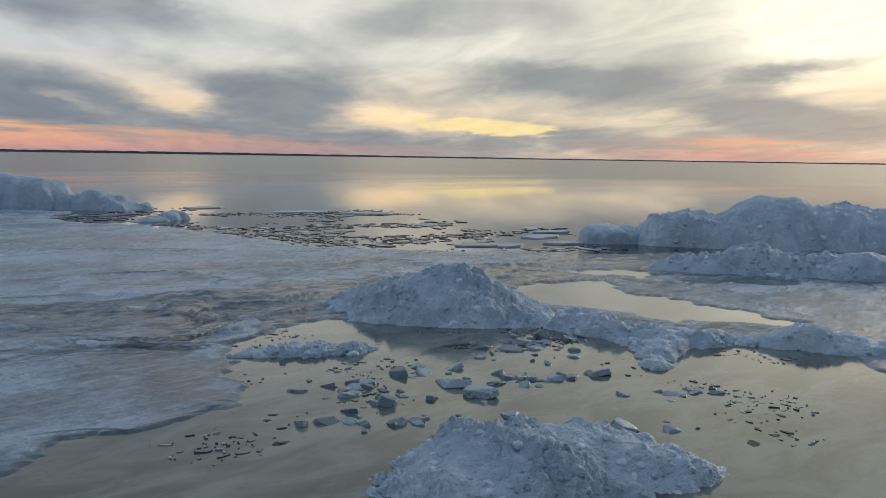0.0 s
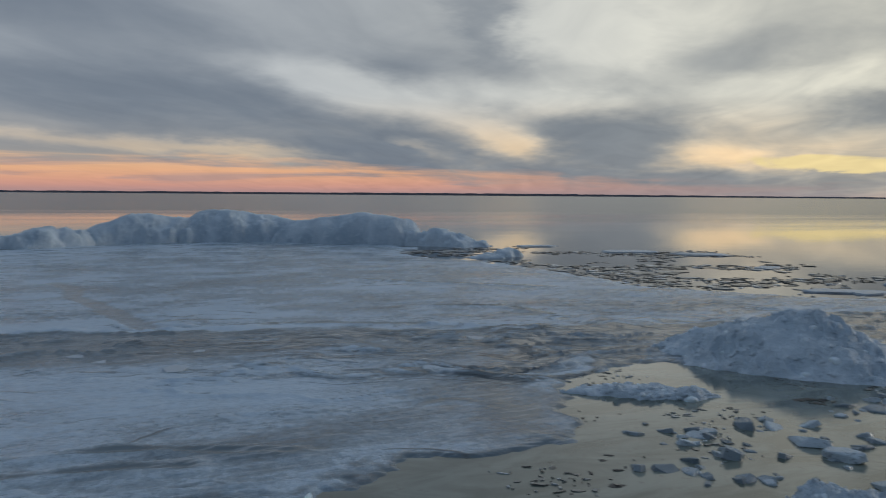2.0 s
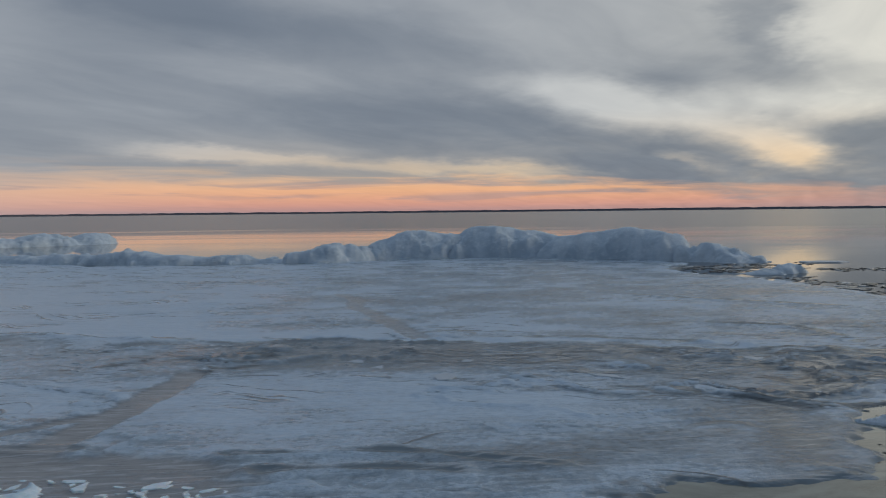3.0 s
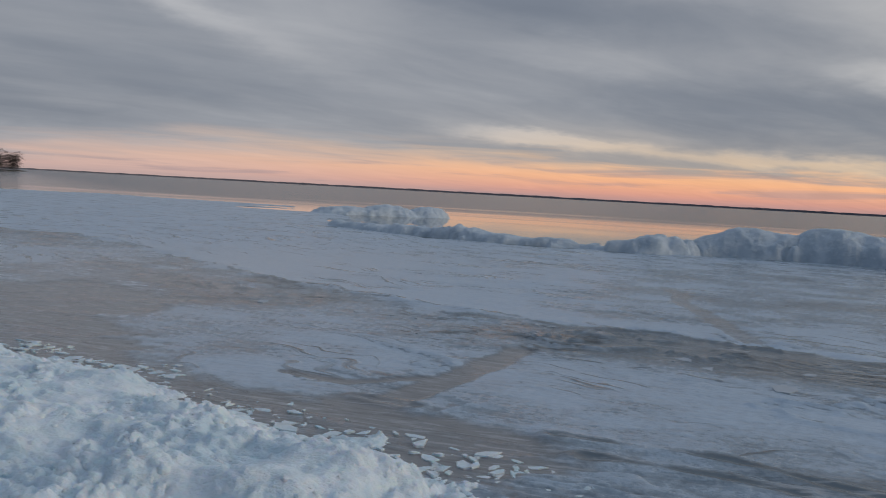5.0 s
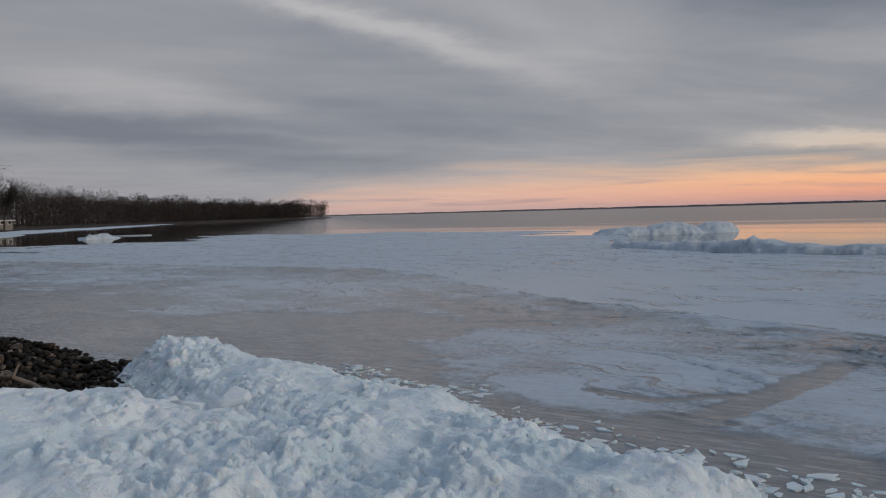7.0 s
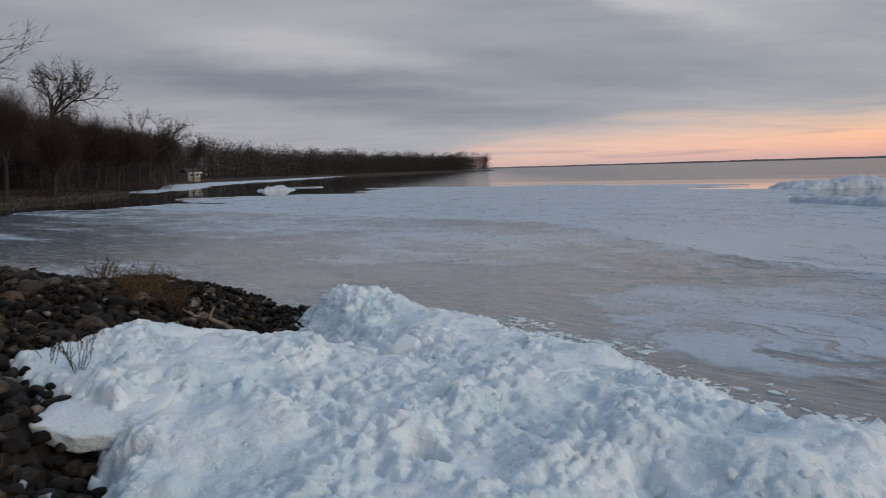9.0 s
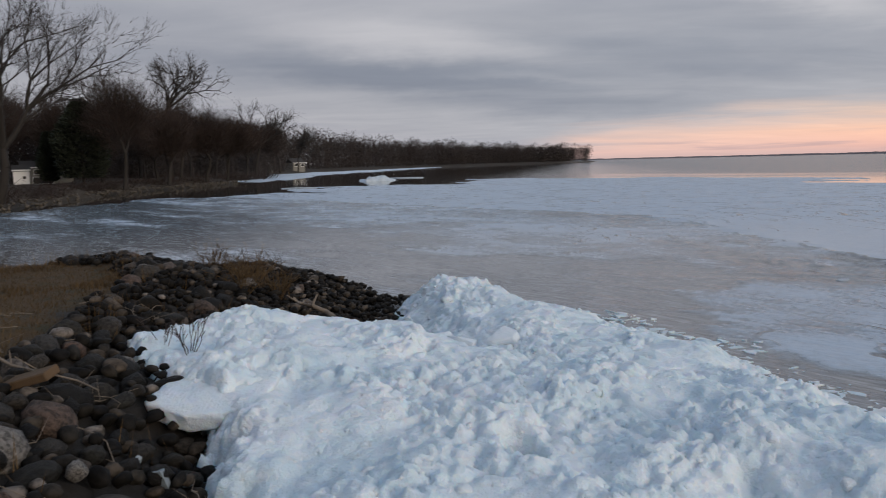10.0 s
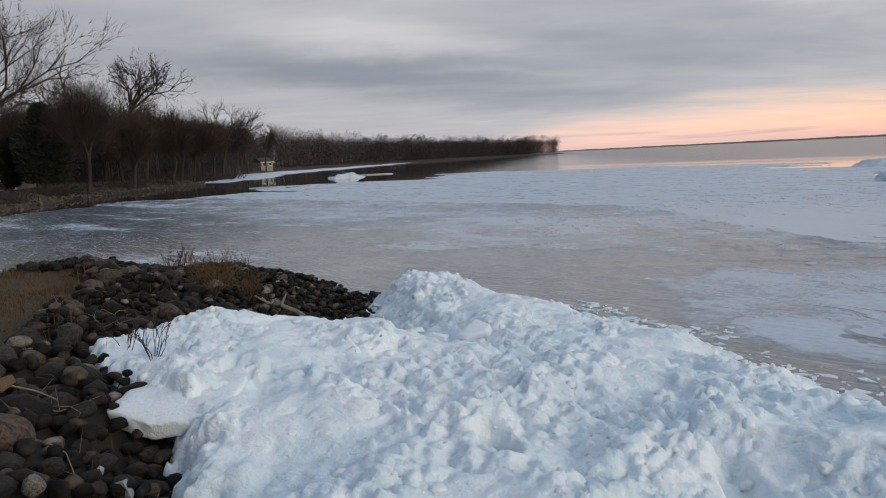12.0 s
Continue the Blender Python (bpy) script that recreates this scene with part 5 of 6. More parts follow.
def build_stones():
    rng = np.random.RandomState(17)
    n = 120000
    x, y = rng.uniform(-19, 5.5, n), rng.uniform(-1.5, 11.0, n)
    z, s = land_height(x, y)
    size = np.where(rng.rand(n) < 0.010, rng.uniform(0.16, 0.26, n), np.where(rng.rand(n) < 0.12, rng.uniform(0.11, 0.17, n), rng.uniform(0.07, 0.115, n)))
    size = np.where((rng.rand(n) < 0.012) & (s > 1.6), rng.uniform(0.22, 0.32, n), size)
    lower = smooth01(s, 2.0, 0.5)
    size = size * (1 - 0.35 * lower * (size > 0.2)) * (1 + 0.10 * smooth01(np.hypot(x, y), 11, 7))
    lawn = inside(x, y, LAWN) + 0.5 * fbm(x, y, 400, 3)
    ok = (s > -0.35) & (lawn < 0.05) & (z > -0.15) & ((s < 4.5) | (x < -8)) & (y > 0.2 * x + 0.2)
    x, y, z, s, size = x[ok], y[ok], z[ok], s[ok], size[ok]
    order = np.argsort(-size)
    cell, taken, spots = 0.36, {}, []
    for i in order:
        gx, gy, clear = int(x[i] // cell), int(y[i] // cell), True
        for ox in (-1, 0, 1):
            for oy in (-1, 0, 1):
                for j in taken.get((gx + ox, gy + oy), ()):
                    if (x[i] - x[j]) ** 2 + (y[i] - y[j]) ** 2 < (0.40 * (size[i] + size[j])) ** 2:
                        clear = False
                        break
        if clear:
            taken.setdefault((gx, gy), []).append(i)
            spots.append(i)
    bank = new("stone_bank", None)
    bank.matrix_basis = pose(-8, 3, 0.6)
    tagged(bank, "bank of rounded field stones in dark brown and grey", "stone bank")
    meshes = [stone_mesh(500 + k) for k in range(14)]
    near = sorted([i for i in spots if x[i] < -2.6], key=lambda i: -size[i] / (0.6 + 0.12 * math.hypot(x[i], y[i])))
    single, rest = near[:300], near[300:] + [i for i in spots if x[i] >= -2.6]
    shift = Matrix.Translation((8, -3, -0.6))

    def placed(i):
        r = random.Random(int(i))
        q = size[i]
        lift = 0.18 * q + (0.10 * r.random() if q < 0.2 else 0.0)
        return pose(x[i], y[i], z[i] + lift, r.uniform(-25, 25), r.uniform(-25, 25), r.uniform(0, 360)) @ Matrix.Diagonal((q * r.uniform(1.0, 1.35), q * r.uniform(0.8, 1.05), q * r.uniform(0.62, 0.9), 1))

    for k, i in enumerate(single):
        ob = thing("stone", meshes[k % 14], None, parent=bank)
        ob.matrix_basis = shift @ placed(i)
    base = []
    for me in meshes + [stone_mesh(550 + k, 1) for k in range(14)]:
        co = np.empty(len(me.vertices) * 3)
        me.vertices.foreach_get("co", co)
        tri = np.empty(len(me.polygons) * 3, dtype=np.int32)
        me.polygons.foreach_get("vertices", tri)
        base.append((co.reshape(-1, 3), tri.reshape(-1, 3)))
    vs, fs, o = [], [], 0
    for k, i in enumerate(rest):
        co, tri = base[k % 14 + (14 if math.hypot(x[i], y[i]) > 9.5 or x[i] > -2.6 else 0)]
        m = np.array(shift @ placed(i))
        vs.append(co @ m[:3, :3].T + m[:3, 3])
        fs.append(tri + o)
        o += len(co)
    if vs:
        tagged(thing("small_stones", mesh_of("small_stones", np.concatenate(vs), np.concatenate(fs)), STONES, parent=bank), kind="stuff")


# ---------------------------------------------------------------- twigs, grass, branches


def tubes(name, segs, sides):
    """Tapered tubes from rows of x0 y0 z0 x1 y1 z1 r0 r1."""
    s = np.asarray(segs, dtype=float)
    p0, p1, r0, r1 = s[:, 0:3], s[:, 3:6], s[:, 6:7], s[:, 7:8]
    d = p1 - p0
    d = d / np.maximum(np.linalg.norm(d, axis=1, keepdims=True), 1e-9)
    side = np.cross(d, np.where(np.abs(d[:, 2:3]) > 0.9, [[1.0, 0, 0]], [[0, 0, 1.0]]))
    side /= np.linalg.norm(side, axis=1, keepdims=True)
    up = np.cross(d, side)
    rings = []
    for p, r in ((p0, r0), (p1, r1)):
        for k in range(sides):
            a = math.tau * k / sides
            rings.append(p + r * (side * math.cos(a) + up * math.sin(a)))
    v = np.stack(rings, axis=1).reshape(-1, 3)
    o = (np.arange(len(s)) * 2 * sides)[:, None]
    f = np.concatenate([o + np.array([[k, (k + 1) % sides, sides + (k + 1) % sides, sides + k]]) for k in range(sides)])
    return mesh_of(name, v, f)


def slivers(name, segs, seed):
    """The finest twigs: one pointed blade each."""
    s = np.asarray(segs, dtype=float)
    p0, p1 = s[:, 0:3], s[:, 3:6]
    side = np.cross(p1 - p0, np.random.RandomState(seed).normal(size=(len(s), 3)))
    side *= 1.3 * s[:, 6:7] / np.maximum(np.linalg.norm(side, axis=1, keepdims=True), 1e-9)
    tip = p1 + (p1 - p0) * 0.15
    return mesh_of(name, np.stack([p0 - side, p0 + side, tip], axis=1).reshape(-1, 3), np.arange(3 * len(s)).reshape(-1, 3), False)


def grow(rng, at, heading, length, radius, level, levels, out, spread=0.55, lift=0.12, ratio=0.74, kids=(2, 3), wander=0.11):
    """Branching limbs; out[level] gathers tapered pieces."""
    p, d = np.array(at, dtype=float), np.array(heading, dtype=float)
    steps = 3 if level < 3 else 2
    for k in range(steps):
        d = d + np.array([rng.gauss(0, wander), rng.gauss(0, wander), rng.gauss(0, wander * 0.6) + lift * (0.3 + level * 0.12)])
        d /= np.linalg.norm(d)
        q = p + d * length / steps
        ra, rb = radius * (1 - 0.32 * k / steps), radius * (1 - 0.32 * (k + 1) / steps)
        out[level].append((*p, *q, ra, rb))
        p = q
        if level < levels and k < steps - 1 and level > 0 and rng.random() < 0.7:
            turn(rng, p, d, length * ratio * 0.7, rb * 0.5, level + 1, levels, out, spread, lift, ratio, kids, wander)
    if level < levels:
        for _ in range(rng.randint(*kids)):
            turn(rng, p, d, length * ratio * rng.uniform(0.8, 1.15), radius * 0.62, level + 1, levels, out, spread, lift, ratio, kids, wander)


def turn(rng, p, d, length, radius, level, levels, out, spread, lift, ratio, kids, wander):
    a = rng.uniform(0, math.tau)
    side = np.cross(d, [math.cos(a), math.sin(a), rng.uniform(-0.4, 0.4)])
    n = np.linalg.norm(side)
    if n < 1e-6:
        return
    h = d + side / n * math.tan(rng.uniform(0.5, 1.25) * spread)
    grow(rng, p, h / np.linalg.norm(h), length, radius, level, levels, out, spread, lift, ratio, kids, wander)


def bare_tree(x, y, height, seed, label, trunk=0.30, levels=6, spread=0.55, twig=TWIG, ground=0.75, lean=(0.0, 0.0), kids=(2, 3), lift=0.12, first=0.30, thin=1.0, group="bare shore trees", ratio=0.74, spray=2, dense=0, wide=8.0):
    rng = random.Random(seed)
    out = [[] for _ in range(levels + 1)]
    grow(rng, (0, 0, -0.4), (lean[0], lean[1], 1.0), height * first, trunk, 0, levels, out, spread, lift, ratio, kids)
    tallest = max(s[5] for level in out for s in level)
    k = height / tallest
    scaled = [[tuple(v * k for v in s[:6]) + (max(s[6] * k, 0.011 * thin), max(s[7] * k, 0.008 * thin)) for s in level] for level in out]
    if dense:
        # the close mass of the crown: twigs that point out and up from the fork
        r = np.random.RandomState(seed)
        u = r.normal(size=(dense, 3))
        u /= np.linalg.norm(u, axis=1, keepdims=True)
        bulge = 0.80 + 0.55 * np.array([noise.noise(Vector(a) * 1.9 + Vector((seed, 0, 0))) for a in u])[:, None]
        u *= bulge * r.rand(dense, 1) ** 0.45
        p = np.stack([u[:, 0] * wide / 2 + lean[0] * height * 0.5, u[:, 1] * wide / 2 + lean[1] * height * 0.5, height * (0.64 + 0.36 * u[:, 2])], -1)
        d = p - np.array([lean[0] * height * 0.4, lean[1] * height * 0.4, height * 0.30])
        d = d / np.linalg.norm(d, axis=1, keepdims=True) + r.normal(size=(dense, 3)) * 0.38
        q = p + d * r.uniform(0.5, 1.3, (dense, 1))
        scaled[-1] += [(*a, *b, 0.013 * thin, 0.006 * thin) for a, b in zip(p, q)]
    # sprays of fine twigs at the ends
    for s in [s for s in scaled[-1] if s[6] < 0.0155 * thin]:
        for _ in range(spray):
            p, ln = np.array(s[3:6]), height * rng.uniform(0.018, 0.05)
            d = np.array(s[3:6]) - np.array(s[0:3])
            d = d / max(np.linalg.norm(d), 1e-6) + np.array([rng.gauss(0, 0.45), rng.gauss(0, 0.45), rng.gauss(0.1, 0.35)])
            scaled[-1].append((*p, *(p + d * ln), 0.009 * thin, 0.006 * thin))
    tree = new("bare_tree", None)
    tree.matrix_basis = pose(x, y, ground, 0, 0, 0)
    tagged(tree, label, "tree", group)
    thing("trunk", tubes("trunk", scaled[0], 8), BARK, parent=tree)
    thing("inner_crown", tubes("inner_crown", [s for level in scaled[1:3] for s in level], 5), BARK, parent=tree)
    thing("crown", tubes("crown", [s for level in scaled[3:5] for s in level], 3), twig, parent=tree)
    thing("outer_crown", slivers("outer_crown", [s for level in scaled[5:] for s in level], rng.randrange(9999)), twig, parent=tree)
    return tree


def polar(bearing, distance):
    return distance * math.sin(radians(bearing)), distance * math.cos(radians(bearing))


GREY_TREE = "tall bare grey tree with spreading limbs on the bay shore"
BROWN_TREE = "bare tree with a dense crown of brown twigs"


def brown_tree(bearing, distance, height, wide, seed, lean=(0.0, 0.0)):
    x, y = polar(bearing, distance)
    bare_tree(x, y, height, seed, BROWN_TREE, 0.26, 5, 0.55, TWIG, 0.9 if distance < 160 else 1.4, lean, thin=distance / 105, spray=1, first=0.34, dense=7500, wide=wide)


def grey_tree(bearing, distance, height, seed, trunk, first, spread, lean=(0.0, 0.0), levels=6, ratio=0.76, lift=0.10, kids=(2, 3)):
    x, y = polar(bearing, distance)
    bare_tree(x, y, height, seed, GREY_TREE, trunk, levels, spread, TWIG_GREY, 0.9 if distance < 160 else 1.4, lean, kids, lift, first, distance / 105, ratio=ratio, spray=1)


# the great tree by the shed and its leaning neighbour
grey_tree(-80.5, 65, 16.0, 1, 0.42, 0.26, 0.50, (0.03, 0.10), 7, 0.80, 0.07)
grey_tree(-81.9, 67, 12.5, 2, 0.30, 0.34, 0.45, (-0.05, -0.34), 6)
# the two that stand out over the others
grey_tree(-70.4, 132, 20.5, 33, 0.55, 0.40, 0.75, (0.02, 0.05), 6, 0.72, 0.08, (3, 3))
grey_tree(-65.0, 168, 14.6, 4, 0.36, 0.50, 0.75, (0.0, 0.06), 5, 0.70, 0.05, (3, 3))
# thin bare trees behind the houses
for k, (b, d, h) in enumerate([(-78.6, 124, 13.5), (-77.3, 132, 14.0), (-76.3, 126, 12.0), (-82.8, 98, 13.0), (-69.2, 150, 13.6), (-67.6, 160, 11.6), (-63.4, 205, 12.5), (-62.2, 225, 12.0)]):
    grey_tree(b, d, h, 40 + k, 0.26, 0.32, 0.48)
# dense brown crowns along the bay shore
for k, (b, d, h, wide, right) in enumerate([(-73.3, 95, 11.4, 8.2, 0.0), (-74.6, 112, 10.5, 7.0, 0.0), (-71.3, 118, 9.6, 7.4, 0.05), (-69.8, 126, 10.4, 7.4, 0.0), (-68.2, 128, 9.8, 7.4, 0.08), (-66.9, 132, 8.8, 7.6, 0.22), (-65.6, 166, 9.6, 7.0, 0.0),
                                            (-84.6, 84, 14.0, 9.0, 0.0), (-86.2, 72, 13.0, 9.0, 0.0), (-79.9, 122, 12.0, 8.0, 0.0), (-72.3, 140, 11.0, 8.0, 0.0), (-64.2, 190, 10.5, 8.0, 0.0), (-83.4, 104, 13.0, 9.0, 0.0), (-81.0, 110, 11.0, 8.0, 0.0), (-77.0, 116, 10.0, 7.0, 0.0), (-85.4, 62, 10.5, 7.0, 0.0), (-70.6, 112, 8.6, 6.0, 0.0)]):
    brown_tree(b, d, h, wide, 60 + k, (0.3 * right, right))
x, y = polar(-95, 34)
bare_tree(x, y, 15.0, 31, "large bare tree reaching wide limbs over the shore", 0.55, 7, 0.75, TWIG_GREY, 1.0, (0.25, 0.1), lift=0.02, spray=0)


def evergreen(x, y, height, width, seed, label):
    rng = random.Random(seed)
    tree = new("evergreen_tree", None)
    tree.matrix_basis = pose(x, y, 0.9)
    tagged(tree, label, "evergreen tree")
    thing("trunk", tubes("trunk", [(0, 0, -0.3, 0, 0, height * 0.5, 0.18, 0.10), (0, 0, height * 0.5, 0, 0, height * 0.96, 0.10, 0.02)], 7), BARK, parent=tree)
    verts, faces = [], []
    for _ in range(11000):
        t = rng.random() ** 0.8
        z = height * (0.10 + 0.90 * t)
        full = width * 0.5 * max(0.0, 1 - t ** 2.0) ** 0.6 * (0.92 + 0.12 * math.sin(t * 9 + seed)) * min(1.0, 0.65 + 2.0 * t)
        a = rng.uniform(0, math.tau)
        q = full * (0.45 + 0.6 * rng.random())
        c = Vector((q * math.cos(a), q * math.sin(a), z))
        out = Vector((math.cos(a), math.sin(a), rng.uniform(-0.1, 0.8))).normalized()
        side = out.cross(Vector((rng.uniform(-1, 1), rng.uniform(-1, 1), 1))).normalized()
        n = rng.uniform(0.25, 0.6)
        o = len(verts)
        verts += [c - side * n * 0.3, c + side * n * 0.3, c + out * n]
        faces.append((o, o + 1, o + 2))
    thing("foliage", mesh_of("foliage", verts, faces, False), NEEDLES, parent=tree)


x, y = polar(-75.7, 98)
evergreen(x, y, 9.2, 6.4, 3, "dark full evergreen tree among bare trees")
x, y = polar(-77.6, 104)
evergreen(x, y, 6.0, 2.2, 4, "narrow dark evergreen beside a house")


def crown(segs, rng, x, y, z, h, count, thick):
    """A rounded bare crown of short twigs that point out and up, with brush at its foot."""
    for k in range(count):
        while True:
            u, v, q = rng.uniform(-1, 1), rng.uniform(-1, 1), rng.uniform(-1, 1)
            if u * u + v * v + q * q < 1:
                break
        if k % 5 == 0:
            c = (x + u * 0.30 * h, y + v * 0.30 * h, z + h * 0.14 * (1 + q))
        else:
            c = (x + u * 0.27 * h, y + v * 0.27 * h, z + h * (0.55 + 0.38 * q))
        ln = rng.uniform(0.5, 1.3)
        segs.append((*c, c[0] + (rng.gauss(0, 0.4) + 0.8 * u) * ln, c[1] + (rng.gauss(0, 0.4) + 0.8 * v) * ln, c[2] + (rng.gauss(0.15, 0.3) + 0.7 * q) * ln, thick * rng.uniform(0.6, 1.2), thick * 0.4))


def build_far_woods():
    rng = random.Random(44)
    segs, bulk = [], []
    line = [p for p in FAR_SHORE_LINE if p[0] < -130]
    spans = [(Vector(a), Vector(b)) for a, b in zip(line, line[1:])]
    total = sum((b - a).length for a, b in spans)
    count = 700
    for k in range(count):
        t = rng.random() * total
        for a, b in spans:
            if t <= (b - a).length:
                break
            t -= (b - a).length
        d = (b - a).normalized()
        inland = Vector((d.y, -d.x)) if Vector((d.y, -d.x)).dot(Vector((-1, -0.4))) > 0 else Vector((-d.y, d.x))
        spot = a + d * t + inland * (4 + 42 * rng.random())
        h = rng.uniform(13.0, 19.0) * (0.75 + 0.35 * rng.random())
        far = spot.length
        thick = far / 3000
        z = 1.4
        segs.append((spot.x, spot.y, z, spot.x + rng.uniform(-0.6, 0.6), spot.y, z + h * 0.7, 0.22, 0.10))
        crown(bulk, rng, spot.x, spot.y, z, h, 390, thick * 0.7)
    # the woods that close the bay behind the houses
    for k in range(380):
        b = rng.uniform(-94, -63)
        d = np.interp(b, [-94, -80, -73, -66, -63], [105, 120, 150, 190, 225]) + 45 * rng.random()
        px, py = polar(b, d)
        h = rng.uniform(7.0, 11.0) if b > -76 else rng.uniform(8.5, 13.5)
        segs.append((px, py, 1.0, px + rng.uniform(-0.5, 0.5), py, 1.0 + h * 0.6, 0.18, 0.08))
        crown(bulk, rng, px, py, 1.0, h, 380, 0.038)
    stems, twigs = tubes("far_stems", segs, 3), slivers("far_twigs", bulk, 45)
    bm = bmesh.new()
    bm.from_mesh(stems)
    bm.from_mesh(twigs)
    woods = bpy.data.meshes.new("far_woods")
    bm.to_mesh(woods)
    bm.free()
    tagged(thing("far_woods", woods, FAR_WOOD, "dark bare woods along the far point", "woods"), kind="stuff")
    # brush under the nearer trees
    segs = []
    for k in range(420):
        b = rng.uniform(-90, -64)
        near = np.interp(b, [-90, -80.5, -77, -73, -69.4, -65.8, -64], [50, 66, 84, 106, 122, 147, 160])
        d = near + (8 * rng.random() if k % 3 else 30 + 40 * rng.random())
        x, y = polar(b, d)
        for _ in range(9):
            q = (x + rng.gauss(0, 1.0), y + rng.gauss(0, 1.0))
            high = rng.uniform(0.2, 0.7) if d < near + 9 else rng.uniform(0.3, 1.2)
            segs.append((*q, 0.4, q[0] + rng.gauss(0, 0.9), q[1] + rng.gauss(0, 0.9), 0.9 + high, 0.03 * d / 80, 0.012 * d / 80))
    tagged(thing("brush", tubes("brush", segs, 3), TWIG, "tangled brown brush under the shore trees", "brush"), kind="stuff")


build_far_woods()


# ---------------------------------------------------------------- houses and things on the bay shore


def box(bm, x0, y0, z0, x1, y1, z1):
    m = Matrix.Translation(((x0 + x1) / 2, (y0 + y1) / 2, (z0 + z1) / 2)) @ Matrix.Diagonal((x1 - x0, y1 - y0, z1 - z0, 1))
    bmesh.ops.create_cube(bm, size=1.0, matrix=m)


def box_part(name, dims, mat, parent, label=""):
    bm = bmesh.new()
    box(bm, *dims)
    return part(name, bm, mat, parent, label)


def house(bearing, distance, turn_deg, wide, deep, high, roof_rise, wall, label, windows, ground=1.0):
    """A gabled house whose front looks along -y before it is turned."""
    x, y = polar(bearing, distance)
    home = new("house", None)
    home.matrix_basis = pose(x, y, ground, 0, 0, turn_deg)
    tagged(home, label, "house")
    bm = bmesh.new()
    box(bm, -wide / 2, -deep / 2, -1.0, wide / 2, deep / 2, high)
    part("wall", bm, wall, home)
    bm = bmesh.new()
    e = min(0.5, 0.08 * wide)
    prof = [(-deep / 2 - e, high - 0.12), (0, high + roof_rise), (deep / 2 + e, high - 0.12), (deep / 2 + e, high + 0.10), (0, high + roof_rise + 0.22), (-deep / 2 - e, high + 0.10)]
    ends = [[bm.verts.new((sx * (wide / 2 + e), py, pz)) for py, pz in prof] for sx in (-1, 1)]
    bm.faces.new(ends[0])
    bm.faces.new(ends[1][::-1])
    for k in range(6):
        bm.faces.new((ends[0][k], ends[0][(k + 1) % 6], ends[1][(k + 1) % 6], ends[1][k]))
    bmesh.ops.recalc_face_normals(bm, faces=bm.faces)
    roof = part("roof", bm, ROOFING, home)
    box_part("fascia", (-wide / 2 - e, -deep / 2 - e - 0.06, high - 0.06, wide / 2 + e, -deep / 2 - e - 0.01, high + 0.09), WHITE_PAINT, roof, "white eave board")
    for wx, wz, ww, wh in windows:
        win = box_part("window", (wx - ww / 2, -deep / 2 - 0.05, wz, wx + ww / 2, -deep / 2 - 0.01, wz + wh), WHITE_PAINT, home)
        box_part("pane", (wx - ww / 2 + 0.08, -deep / 2 - 0.08, wz + 0.08, wx + ww / 2 - 0.08, -deep / 2 - 0.055, wz + wh - 0.08), DARK_GLASS, win)
    return home


house(-81.75, 80, 82, 3.3, 3.6, 1.95, 1.0, BROWN_PAINT, "low dark shed with a white eave under bare trees", [(-1.2, 0.35, 1.0, 0.9)], 0.75)
house(-77.7, 118, 78, 5.6, 6.0, 2.1, 0.7, SIDING, "pale low house with a dark opening", [(-1.2, 1.2, 0.9, 0.7), (1.3, 1.2, 0.9, 0.7), (-0.6, 0.05, 2.4, 0.95)], 1.0)
house(-79.2, 110, 80, 1.7, 2.0, 2.0, 0.4, WHITE_PAINT, "small white outbuilding beside the pale house", [(0.3, 0.9, 0.5, 0.5)], 0.8)
for b, d, wide in ((-64.6, 262, 5.0), (-62.4, 300, 5.0)):
    house(b, d, b + 160, wide, 5.0, 2.2, 1.4, SIDING, "far pale cottage among the shore trees", [(-1.2, 0.9, 1.2, 1.2), (1.4, 0.9, 1.2, 1.2)], 1.5)


def lamp_post(b, d):
    x, y = polar(b, d)
    lamp = new("yard_lamp", None)
    lamp.matrix_basis = pose(x, y, 1.0)
    tagged(lamp, "slim dark post with a round white lamp", "yard lamp", "yard lamps")
    thing("pole", tubes("pole", [(0, 0, -0.3, 0, 0, 3.77, 0.03, 0.022)], 8), DARK_STAKE, parent=lamp)
    bm = bmesh.new()
    bmesh.ops.create_uvsphere(bm, u_segments=10, v_segments=6, radius=0.10, matrix=Matrix.Translation((0, 0, 3.85)))
    part("globe", bm, WHITE_PAINT, lamp, "white globe")


lamp_post(-80.6, 76)
lamp_post(-81.3, 76)


def sign_post(b, d):
    x, y = polar(b, d)
    post = new("warning_sign", None)
    post.matrix_basis = pose(x, y, 1.0, 0, 0, -b)
    tagged(post, "diamond-shaped white sign on a post near the shore", "sign")
    thing("pole", tubes("pole", [(0, 0, -0.3, 0, 0, 1.7, 0.04, 0.04)], 6), WHITE_PAINT, parent=post)
    bm = bmesh.new()
    bmesh.ops.create_cube(bm, size=1.0, matrix=pose(0, -0.08, 1.5, 0, 45, 0) @ Matrix.Diagonal((0.46, 0.03, 0.46, 1)))
    part("board", bm, WHITE_PAINT, post)
    bm = bmesh.new()
    bmesh.ops.create_cube(bm, size=1.0, matrix=pose(0.03, -0.11, 1.5, 0, 20, 0) @ Matrix.Diagonal((0.1, 0.01, 0.24, 1)))
    part("mark", bm, DARK_STAKE, post, "dark mark")


sign_post(-83.9, 66)


